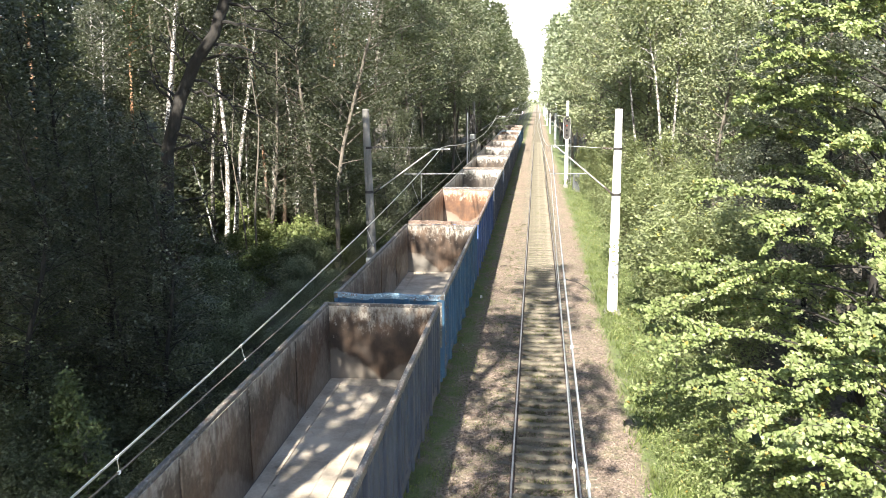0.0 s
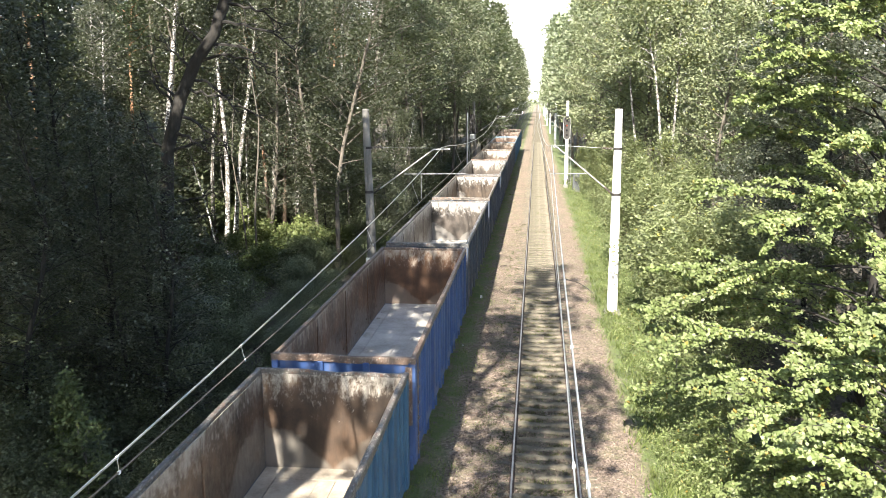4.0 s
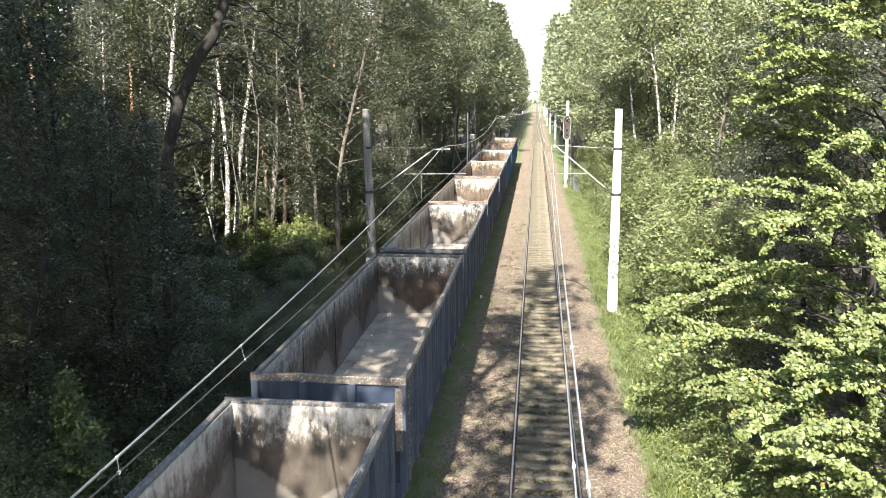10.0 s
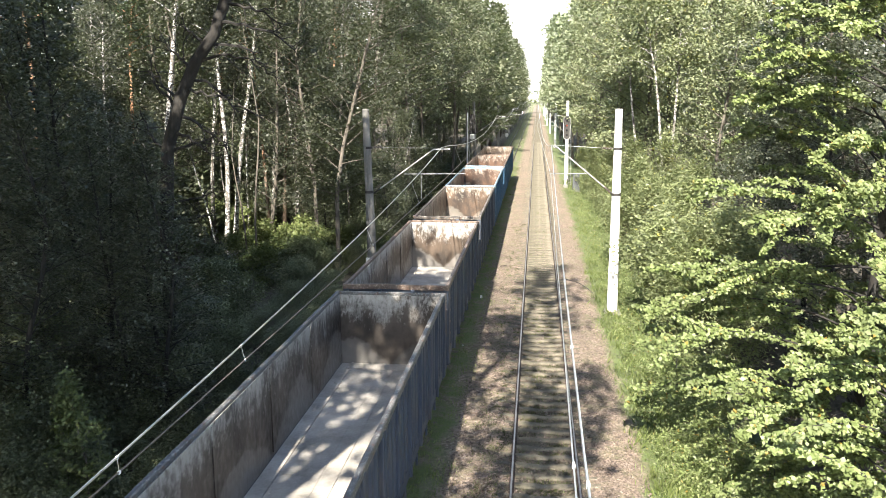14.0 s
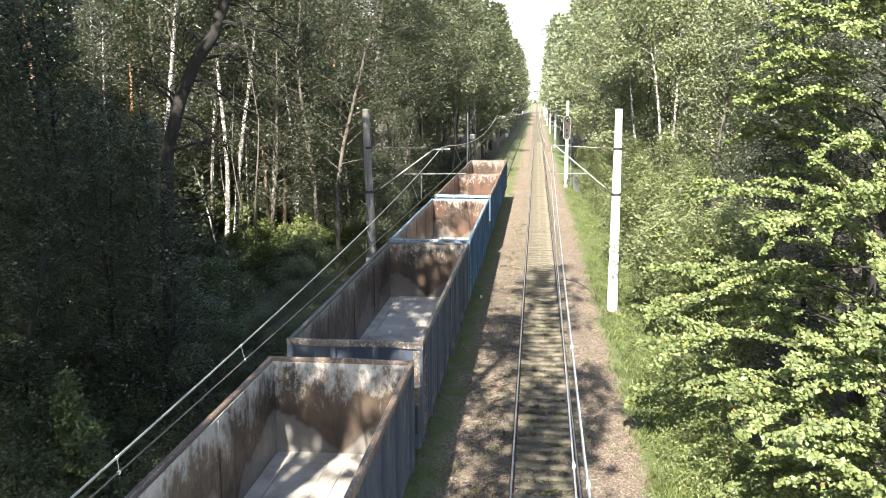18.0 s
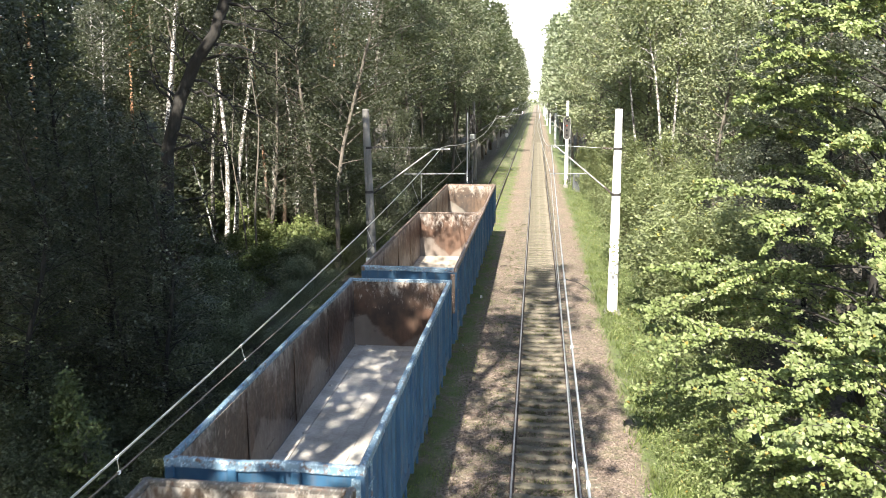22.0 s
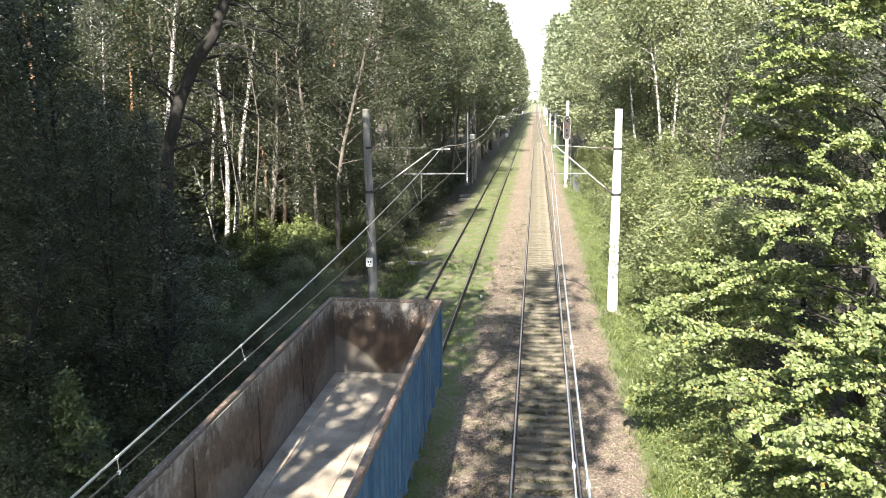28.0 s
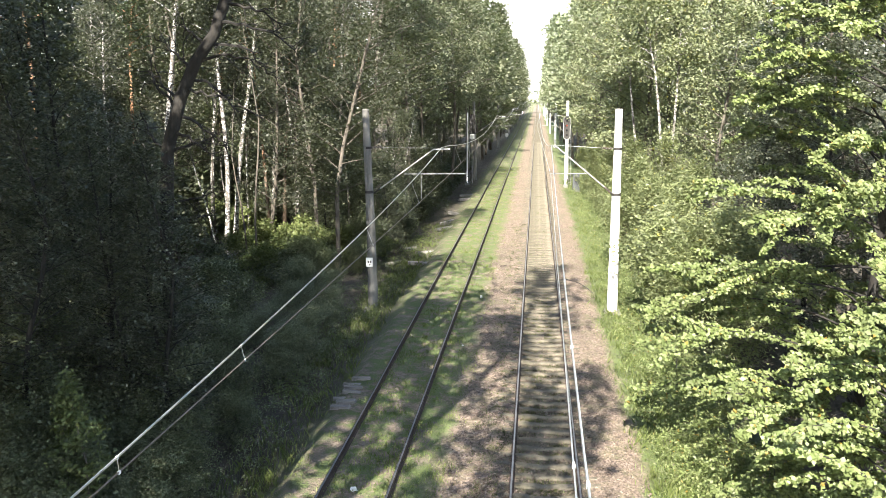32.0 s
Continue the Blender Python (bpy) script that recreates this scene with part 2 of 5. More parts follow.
# pale cool green with sunlight and distance haze mixed into it
M_LEAF_FAR = mat_leaf("sun_and_haze_leaf", (0.15, 0.178, 0.105), (0.23, 0.26, 0.165), (0.33, 0.355, 0.24), 0.38)
# lit counterpart of the darkened leaf: sunlight raised in the colour
M_LEAF_BIRCH = mat_leaf("sun_tinted_birch_leaf", (0.155, 0.178, 0.098), (0.24, 0.266, 0.155), (0.34, 0.36, 0.23), 0.38, (0.3, 0.26, 0.05))
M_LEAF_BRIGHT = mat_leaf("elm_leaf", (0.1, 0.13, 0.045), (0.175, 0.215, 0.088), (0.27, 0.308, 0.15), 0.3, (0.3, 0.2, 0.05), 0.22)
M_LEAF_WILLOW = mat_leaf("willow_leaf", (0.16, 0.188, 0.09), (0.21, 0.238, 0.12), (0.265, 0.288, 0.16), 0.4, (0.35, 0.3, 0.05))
# yellow-green raised to imitate dappled sun on low growth
M_LEAF_HAZEL = mat_leaf("sun_tinted_hazel_leaf", (0.075, 0.094, 0.034), (0.14, 0.168, 0.062), (0.24, 0.27, 0.115), 0.3)
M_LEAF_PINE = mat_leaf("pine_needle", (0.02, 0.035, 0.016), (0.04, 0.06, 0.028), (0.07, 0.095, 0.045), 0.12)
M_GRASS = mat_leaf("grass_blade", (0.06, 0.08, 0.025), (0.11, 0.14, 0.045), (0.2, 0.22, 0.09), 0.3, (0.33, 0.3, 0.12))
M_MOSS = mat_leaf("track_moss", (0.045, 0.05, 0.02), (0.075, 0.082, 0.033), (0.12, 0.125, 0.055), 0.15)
# brighter copy of M_GRASS that paints in the sun patches
M_GRASS_SUN = mat_leaf("sun_tinted_grass_blade", (0.085, 0.115, 0.028), (0.14, 0.18, 0.048), (0.22, 0.25, 0.09), 0.3, (0.3, 0.27, 0.12))
# weathered grey, also darkened to include tree shade on the left masts
M_CONCRETE = mat_simple("weathered_shade_concrete", (0.1, 0.095, 0.087), (0.24, 0.23, 0.212), 1.6, 0.9, 0, 0.35, (2, 2, 0.3), 40)
M_BROWNGLAZE = mat_simple("brown_glazed_porcelain", (0.05, 0.035, 0.028), (0.1, 0.075, 0.06), 5.0, 0.3, 0, 0.02)
M_WHITE = mat_simple("whitewashed_concrete", (0.68, 0.67, 0.63), (0.82, 0.81, 0.78), 2.0, 0.85, 0, 0.25, (1, 1, 0.4), 40)
M_SLEEPER = mat_simple("dusty_sleeper_concrete", (0.052, 0.049, 0.032), (0.17, 0.148, 0.113), 2.6, 0.95, 0, 0.4, None, 50)
M_OLDSLEEPER = mat_simple("old_timber_sleeper", (0.07, 0.055, 0.045), (0.2, 0.17, 0.14), 3.0, 0.95, 0, 0.5, (6, 1, 1), 40)
M_RAIL = mat_simple("rail_side_rust", (0.03, 0.02, 0.016), (0.075, 0.05, 0.038), 4.0, 0.8, 0.2, 0.3, None, 60)
M_RAILTOP = mat_simple("worn_rail_head", (0.16, 0.152, 0.145), (0.26, 0.25, 0.24), 4.0, 0.36, 0.8, 0.05, None, 60)
M_STEEL = mat_simple("galvanised_steel", (0.25, 0.25, 0.245), (0.4, 0.4, 0.39), 6.0, 0.5, 0.5, 0.15)
M_WIRE = mat_simple("bare_wire", (0.55, 0.54, 0.52), (0.7, 0.69, 0.66), 6.0, 0.35, 0.85, 0.05)
M_DARKWIRE = mat_simple("oxidised_copper_wire", (0.1, 0.085, 0.075), (0.2, 0.17, 0.15), 6.0, 0.5, 0.6, 0.05)
M_BLACK = mat_simple("black_iron", (0.018, 0.017, 0.016), (0.05, 0.045, 0.042), 5.0, 0.65, 0.1, 0.3)
M_PORCELAIN = mat_simple("white_porcelain", (0.7, 0.7, 0.68), (0.82, 0.82, 0.8), 5.0, 0.25, 0, 0.02)
M_CABINET = mat_simple("dark_grey_paint", (0.04, 0.045, 0.05), (0.08, 0.086, 0.092), 3.0, 0.6, 0, 0.1)


# ---------------------------------------------------------------- mesh helpers
class Geo:
    """Collects vertices and faces, and turns them into one mesh."""

    def __init__(self):
        self.v, self.f, self.n = [], [], 0

    def add(self, verts, faces):
        verts = np.asarray(verts, float)
        self.v.append(verts)
        self.f.extend(tuple(int(i) + self.n for i in f) for f in faces)
        self.n += len(verts)
        return self

    def box(self, x0, x1, y0, y1, z0, z1, bevel=0.0):
        """A box, with chamfered upright and top edges where bevel is given."""
        b = bevel
        if b <= 0:
            vs = [(x, y, z) for z in (z0, z1) for x, y in ((x0, y0), (x1, y0), (x1, y1), (x0, y1))]
            return self.add(vs, [(3, 2, 1, 0), (4, 5, 6, 7), (0, 1, 5, 4), (1, 2, 6, 5), (2, 3, 7, 6), (3, 0, 4, 7)])
        def ring(i, z):
            a0, a1, c0, c1 = x0 + i, x1 - i, y0 + i, y1 - i
            return [(a0 + b, c0, z), (a1 - b, c0, z), (a1, c0 + b, z), (a1, c1 - b, z), (a1 - b, c1, z), (a0 + b, c1, z), (a0, c1 - b, z), (a0, c0 + b, z)]
        vs = ring(0, z0) + ring(0, z1 - b) + ring(b * 0.7, z1)
        fs = [tuple(range(7, -1, -1)), tuple(range(16, 24))]
        for k in (0, 8):
            fs += [(k + i, k + (i + 1) % 8, k + 8 + (i + 1) % 8, k + 8 + i) for i in range(8)]
        return self.add(vs, fs)

    def tube(self, pts, radii, sides=8, cap=True):
        pts = np.asarray(pts, float)
        radii = np.broadcast_to(np.asarray(radii, float), (len(pts),))
        d = np.gradient(pts, axis=0)
        d /= np.linalg.norm(d, axis=1)[:, None] + 1e-9
        span = np.abs(pts[-1] - pts[0])
        ref = np.eye(3)[int(np.argmin(span))]
        u = np.cross(d, ref)
        u /= np.linalg.norm(u, axis=1)[:, None] + 1e-9
        w = np.cross(d, u)
        a = np.arange(sides) * 2 * np.pi / sides
        ring = u[:, None] * np.cos(a)[None, :, None] + w[:, None] * np.sin(a)[None, :, None]
        vs = (pts[:, None] + ring * radii[:, None, None]).reshape(-1, 3)
        fs = []
        for k in range(len(pts) - 1):
            o = k * sides
            fs += [(o + i, o + (i + 1) % sides, o + sides + (i + 1) % sides, o + sides + i) for i in range(sides)]
        if cap:
            o = (len(pts) - 1) * sides
            fs += [tuple(range(sides - 1, -1, -1)), tuple(range(o, o + sides))]
        return self.add(vs, fs)

    def mesh(self, name, smooth=False):
        me = bpy.data.meshes.new(name)
        me.from_pydata(np.concatenate(self.v).tolist() if self.v else [], [], self.f)
        if smooth:
            me.shade_smooth()
        me.update()
        return me


def quads_mesh(name, corners):
    """One mesh from an array (n, k, 3) of separate faces."""
    n, k = corners.shape[:2]
    me = bpy.data.meshes.new(name)
    me.vertices.add(k * n)
    me.vertices.foreach_set("co", corners.reshape(-1).astype(np.float32))
    me.loops.add(k * n)
    me.loops.foreach_set("vertex_index", np.arange(k * n, dtype=np.int32))
    me.polygons.add(n)
    me.polygons.foreach_set("loop_start", np.arange(0, k * n, k, dtype=np.int32))
    me.update(calc_edges=True)
    return me


def part(name, data, material, parent=None, label="", m=None):
    """One mesh object under a thing or under a part."""
    if isinstance(data, Geo):
        data = data.mesh(name)
    ob = new(name, data)
    if material is not None and not data.materials:
        data.materials.append(material)
    ob.parent = parent
    if m is not None:
        ob.matrix_basis = m
    if label:
        ob["label"] = label
    return ob


def empty(name, m=None):
    ob = new(name)
    ob.empty_display_size = 0.2
    if m is not None:
        ob.matrix_basis = m
    return ob


def leaf_quads(r, p, size, up=0.6, fold=0.25, slim=0.55, tri=False, face=(-0.12, -0.5, 0.86)):
    """Leaves as bent four-cornered blades at the points p, turned at random, faces mostly upwards."""
    n = len(p)
    nrm = r.normal(size=(n, 3))
    nrm[:, 2] = np.abs(nrm[:, 2])
    nrm += up * 2 * np.array(face)      # leaves turn towards the light
    nrm /= np.linalg.norm(nrm, axis=1)[:, None]
    a = r.normal(size=(n, 3))
    a -= nrm * (a * nrm).sum(1)[:, None]
    a /= np.linalg.norm(a, axis=1)[:, None]
    b = np.cross(nrm, a)
    s = (size * r.uniform(0.65, 1.35, n))[:, None]
    tip, tail = p + a * s * 0.5, p - a * s * 0.5
    lift = nrm * s * fold
    if tri:
        return np.stack([tail, p + b * s * slim * 0.6 + a * s * 0.2, p - b * s * slim * 0.6 + a * s * 0.3 + lift], 1)
    return np.stack([tail, p + b * s * slim * 0.5 + lift * 0.5, tip - lift * 0.3, p - b * s * slim * 0.5 + lift * 0.5], 1)


# ---------------------------------------------------------------- ground
def ground_z(x, y):
    """Height of the ground: track bed, ditch on the left, low bank on the right."""
    x = np.asarray(x, float)
    z = np.interp(x, [-400, -30, -14, -9.5, -6.6, -6.0, -2.9, -1.9, -1.3, -1.0, -0.6, 0.6, 1.0, 1.3, 1.9, 2.6, 3.6, 6, 14, 400],
                  [-0.6, -0.6, -0.9, -1.0, -0.45, -0.12, -0.14, -0.18, -0.15, -0.185, -0.24, -0.24, -0.185, -0.15, -0.19, -0.32, -0.6, -0.7, -0.5, -0.5])
    return z


def build_ground():
    xs = np.concatenate([[-900, -300, -120, -60, -40, -30], np.arange(-24, -2.6, 0.6), np.arange(-2.4, 2.5, 0.2), np.arange(2.7, 14, 0.6), [16, 20, 30, 60, 120, 300, 900]])
    ys = np.concatenate([[-300, -120, -60, -30], np.arange(-12, 90, 0.9), np.arange(90, 400, 8), [450, 600, 900, 1500, 2500]])
    X, Y = np.meshgrid(xs, ys)
    Z = ground_z(X, Y)
    amp = np.where((X > -6.4) & (X < 2.3), 0.02, 0.1)
    Z = Z + amp * np.random.default_rng(3).normal(size=X.shape) * 0.7
    nx = len(xs)
    idx = np.arange(len(ys) * nx).reshape(len(ys), nx)
    f = np.stack([idx[:-1, :-1], idx[:-1, 1:], idx[1:, 1:], idx[1:, :-1]], -1).reshape(-1, 4)
    me = bpy.data.meshes.new("ground")
    me.from_pydata(np.stack([X, Y, Z], -1).reshape(-1, 3).tolist(), [], f.tolist())
    me.shade_smooth()
    me.update()
    tagged(part("ground", me, M_GROUND), "gravel track bed with grass, bare soil and forest floor beside it", "ground", kind="structure")


build_ground()

# ---------------------------------------------------------------- tracks
RAIL_PROFILE = [(-0.066, -0.18), (0.066, -0.18), (0.066, -0.168), (0.012, -0.145), (0.012, -0.045), (0.036, -0.034), (0.036, -0.006), (0.03, -0.001)]


def rail_geo(x, z, y0, y1, wave):
    """A rail of true section, in lengths, with the slight waviness of old track."""
    prof = RAIL_PROFILE + [(-a, b) for a, b in RAIL_PROFILE[::-1][:6]]
    ys = np.concatenate([np.arange(y0, 120, 4.0), np.arange(120, y1 + 1, 20.0)])
    g, k = Geo(), len(prof)
    vs = [(x + wave * math.sin(y * 0.13 + x) + a, y, z + b) for y in ys for a, b in prof]
    fs = [(i * k + j, i * k + (j + 1) % k, (i + 1) * k + (j + 1) % k, (i + 1) * k + j) for i in range(len(ys) - 1) for j in range(k)]
    g.add(vs, fs)
    top = Geo()
    tv = [(x + wave * math.sin(y * 0.13 + x) + a, y, z + 0.0025) for y in ys for a in (-0.022, 0.022)]
    top.add(tv, [(2 * i, 2 * i + 1, 2 * i + 3, 2 * i + 2) for i in range(len(ys) - 1)])
    return g, top


def sleeper_mesh(name, length, width, height, r):
    """A sleeper with bevelled top edges and slightly sunken middle."""
    g = Geo()
    n = 11
    vs = []
    prof = ((-1.0, -1.0), (-1.0, -0.3), (-0.8, -0.1), (-0.4, 0.0), (0.4, 0.0), (0.8, -0.1), (1.0, -0.3), (1.0, -1.0))
    k = len(prof)
    for i in range(n):
        x = -length / 2 + length * i / (n - 1)
        dip = 0.03 * math.exp(-(x / 0.5) ** 2) + r.uniform(-0.012, 0.012)
        w = width / 2 + r.uniform(-0.012, 0.012)
        shift = r.uniform(-0.012, 0.012)
        vs += [(x, shift + w * a, b * height - (dip if b > -1 else 0.0)) for a, b in prof]
    fs = [(i * k + j, (i + 1) * k + j, (i + 1) * k + j + 1, i * k + j + 1) for i in range(n - 1) for j in range(k - 1)]
    fs += [tuple(range(k)), tuple((n - 1) * k + j for j in range(k - 1, -1, -1))]
    return g.add(vs, fs).mesh(name)


def build_track(x, lift, label, old):
    r = np.random.default_rng(5 if old else 6)
    track = tagged(empty("railway_track", pose(x, 0, lift)), label, "railway track", kind="structure")
    for s in (-1, 1):
        g, top = rail_geo(s * GAUGE / 2, 0.0, -180.0, 900.0, 0.012 if old else 0.006)
        rail = part("rail", g, M_RAIL, track)
        part("rail_head", top, M_RAILTOP, rail, "polished steel running surface")
    mat = M_OLDSLEEPER if old else M_SLEEPER
    kinds = [sleeper_mesh("sleeper", 2.7, 0.25, 0.2, r) for _ in range(5)]
    for me in kinds:
        me.materials.append(mat)
    step, z = (0.56, -0.232) if old else (0.55, -0.155)
    count = 210 if old else 290
    for i in range(count):
        y = 12 + i * step
        part("sleeper", kinds[i % 5], mat, track, m=pose(r.normal(0, 0.03), y + r.normal(0, 0.02), z + r.normal(0, 0.008), 0, r.normal(0, 0.4), r.normal(0, 0.9)))
    g = Geo()
    for i in [*range(-330, 0), *range(count, count + 330)]:
        y = 12 + i * step
        g.box(-1.35, 1.35, y - 0.12, y + 0.12, z - 0.2, z)
    rest = part("far_sleepers", g, mat, track)
    rest["kind"] = "stuff"
    return track


build_track(RAIL_B, 0.0, "dusty concrete sleepers with two worn steel rails in tan gravel", False)
build_track(RAIL_A, LIFT_A, "overgrown old railway track with dark rusty rails in grass", True)


def ballast_stones():
    """Loose stones lying in the cribs and on the shoulders of the gravel track."""
    r = np.random.default_rng(8)
    n = 15000
    y = 15 + 45 * r.uniform(0, 1, n) ** 1.7
    x = r.uniform(-2.4, 2.5, n)
    s = r.uniform(0.014, 0.034, n)
    c = np.stack([x, y, ground_z(x, y) + s * 0.5 + 0.015], 1)
    ax = np.array([(1, 0, 0), (0, 1, 0), (-1, 0, 0), (0, -1, 0), (0, 0, 1)], float)
    v = c[:, None] + ax[None] * s[:, None, None] * r.uniform(0.6, 1.4, (n, 5, 1)) + r.normal(0, 0.006, (n, 5, 3))
    i = (np.arange(n) * 5)[:, None, None]
    f = (np.array([(0, 1, 4), (1, 2, 4), (2, 3, 4), (3, 0, 4)])[None] + i).reshape(-1, 3)
    me = bpy.data.meshes.new("ballast_stones")
    me.from_pydata(v.reshape(-1, 3).tolist(), [], f.tolist())
    m, nn, l, b = mat_nodes("loose_ballast")
    g = nn.new("ShaderNodeNewGeometry")
    l.new(ramp(nn, l, g.outputs["Random Per Island"], [(0.0, (0.07, 0.053, 0.043)), (0.7, (0.155, 0.12, 0.097)), (1.0, (0.225, 0.185, 0.155))]), b.inputs["Base Color"])
    b.inputs["Roughness"].default_value = 0.95
    tagged(part("ballast_stones", me, m), "tan and grey crushed stone between the sleepers", "gravel", kind="stuff")


ballast_stones()

# ---------------------------------------------------------------- masts and overhead line
SPANS = [36.1, 95.4, 155.0, 215.0, 275.0, 335.0, 395.0]


def insulator(g, a, b, n=3):
    """A string of ribbed discs from a to b."""
    a, b = np.array(a), np.array(b)
    for k in range(n):
        c = a + (b - a) * (k + 0.5) / n
        d = (b - a) / np.linalg.norm(b - a) * 0.05
        g.tube([c - d, c - 0.2 * d, c + d], [0.025, 0.06, 0.028], 8)


def mast(x, y, side, h, mat, label, plate):
    """A tapered concrete mast with its bracket, stay, registration arm and insulators. side: +1 reaches towards -x."""
    m = tagged(empty("overhead_line_mast", pose(x, y, 0)), label, "mast", "overhead line masts")
    z0 = float(ground_z(x, y)) - 0.3
    part("shaft", Geo().tube([(0.1 * (side < 0), 0, z0), (0.05 * (side < 0), 0, 3.0), (-0.1 * (side < 0), 0, h - 0.03), (-0.1 * (side < 0), 0, h)], [0.235, 0.2, 0.15, 0.13], 14), mat, m)
    s = -side
    part("footing", Geo().box(-0.36, 0.36, -0.36, 0.36, z0, z0 + 0.42, 0.05), M_CONCRETE, m)
    reach = 2.75 if side > 0 else 3.2
    part("band", Geo().tube([(0, 0, 6.70), (0, 0, 6.80)], 0.185, 12), M_BLACK, m)
    part("band", Geo().tube([(0, 0, 4.74), (0, 0, 4.86)], 0.2, 12), M_BLACK, m)
    knee, tip, top = (reach - 0.15, reach, 6.83) if side > 0 else (2.88, 3.6, 6.68)
    part("bracket_tube", Geo().tube([(s * 0.5, 0, 5.1 if side > 0 else 4.95), (s * (knee - 0.05), 0, top - 0.03), (s * knee, 0, top), (s * tip, 0, top + 0.02)], 0.03, 8), M_STEEL, m)
    part("bracket_end", Geo().tube([(s * 0.18, 0, 4.82 if side > 0 else 4.72), (s * 0.5, 0, 5.1 if side > 0 else 4.95)], 0.03, 6), M_BLACK, m)
    part("stay_rod", Geo().tube([(s * 0.17, 0, 6.75), (s * (reach + 0.05), 0, 6.9 if side > 0 else 6.74)], 0.007, 5), M_STEEL, m)
    part("registration_arm", Geo().tube([(s * (1.25 if side > 0 else 1.56), 0, 5.68 if side > 0 else 5.6), (s * (reach + (0.12 if side > 0 else 1.1)), 0, 5.66 if side > 0 else 5.63)], 0.019, 6), M_STEEL, m)
    rod = [(s * 1.35, 0, 5.68), (s * 1.35, 0, 5.93)] if side > 0 else [(s * 2.33, 0, 5.62), (s * 2.33, 0, 4.5)]
    part("drop_rod", Geo().tube(rod, 0.016, 6), M_STEEL, m)
    g = Geo()
    insulator(g, (s * 0.22, 0, 6.755), (s * 0.62, 0, 6.77))
    part("insulator", g, M_BROWNGLAZE, m)
    g = Geo()
    insulator(g, (s * 0.24, 0, 4.87), (s * 0.52, 0, 5.12))
    part("insulator", g, M_BROWNGLAZE, m)
    if plate:
        p = part("number_plate", Geo().box(-0.15, 0.15, -0.245, -0.215, 1.45, 1.86), M_PORCELAIN, m, "white enamel plate with dark strokes")
        for dx, z, hh in ((-0.05, 1.67, 0.11), (0.05, 1.67, 0.11), (0.01, 1.54, 0.05)):
            part("stroke", Geo().box(dx - 0.03, dx + 0.03, -0.252, -0.247, z - hh / 2, z + hh / 2), M_BLACK, p)
    return m


for k, y in enumerate(SPANS):
    mast(3.1, y, 1, 8.42, M_WHITE, "tall white-painted concrete mast with a steel bracket beside the track", False)
    mast(-7.68 + (0.3 if k else 0), y, -1, 8.42, M_CONCRETE, "grey weathered concrete mast with a steel bracket at the forest edge, tree shade put into its colour", k == 0)


def overhead(x, c_low, c_grow, m_low, m_grow, x_near, m_out, m_mast, contact, label):
    """Contact wire, carrying wire and droppers of one track, over all spans and on past the eye."""
    line = tagged(empty("overhead_line", pose(x, 0, 0)), label, "overhead line", kind="structure")
    ys = np.concatenate([np.linspace(-20, SPANS[0], 20)] + [np.linspace(a, b, 17)[1:] for a, b in zip(SPANS, SPANS[1:])])
    first = ys <= SPANS[0] + 0.01
    k = np.clip(np.searchsorted(SPANS, ys - 0.01) - 1, 0, len(SPANS) - 2)
    a, b = np.array(SPANS)[k], np.array(SPANS)[k + 1]
    u = np.clip((ys - a) / (b - a), 0, 1)
    zig = np.where(k % 2 == 0, 0.3 - 0.6 * u, -0.3 + 0.6 * u)
    near_x = x_near + (0.3 - x_near) * np.clip((ys - 6) / 30.0, 0, 1) ** 1.1
    cz = np.where(first, c_low + c_grow * ys ** 2, 5.62 - 0.08 * u * (1 - u))
    mz = np.where(first, m_low + m_grow * ys ** 2, 6.86 - 3.8 * u * (1 - u))
    cp = np.stack([np.where(first, near_x, zig), ys, cz], 1)
    near_m = near_x + m_out * (1 - ys / 36.1) + (m_mast - 0.3) * np.clip((ys - 6) / 30.0, 0, 1) ** 1.1
    mp = np.stack([np.where(first, near_m, (zig - 0.3) * 0.6 + m_mast), ys, mz], 1)
    # radii grow with distance to stand in for glare on the wires
    part("contact_wire", Geo().tube(cp, 0.0095 + 0.00008 * np.clip(ys, 0, 120), 5), contact, line, "grooved copper contact wire")
    part("carrying_wire", Geo().tube(mp, 0.0125 + 0.00008 * np.clip(ys, 0, 120), 5), M_WIRE, line, "bright stranded steel wire")
    for y in ([3.0, 7.2, 10.7, 19.5, 27.0] if m_out == 0 else []) + [s + d for s in SPANS[:3] for d in (6, 13, 21, 30, 39, 47, 54)]:
        e0 = [float(np.interp(y, cp[:, 1], cp[:, i])) for i in range(3)]
        e1 = [float(np.interp(y, mp[:, 1], mp[:, i])) for i in range(3)]
        part("dropper", Geo().tube([e0, e1], 0.0045, 4), M_WIRE, line)
        for e in (e0, e1) if m_out == 0 else ():
            part("clamp", Geo().box(e[0] - 0.011, e[0] + 0.011, e[1] - 0.02, e[1] + 0.02, e[2] - 0.02, e[2] + 0.014, 0.004), M_PORCELAIN, line)
    for y, p in ((6.1, mp), (7.5, cp), (9.6, mp), (13.0, mp)) if m_out else ():
        e = [float(np.interp(y, p[:, 1], p[:, i])) for i in range(3)]
        part("clamp", Geo().box(e[0] - 0.016, e[0] + 0.016, e[1] - 0.03, e[1] + 0.03, e[2] - 0.025, e[2] + 0.016, 0.005), M_PORCELAIN, line)
    return line


# bright M_WIRE on this copper contact wire paints in the sun on it
overhead(RAIL_B, 5.5, 0.00009, 5.97, 0.0007, 0.045, 0.055, 0.3, M_WIRE, "bright overhead wires hung over the gravel track")
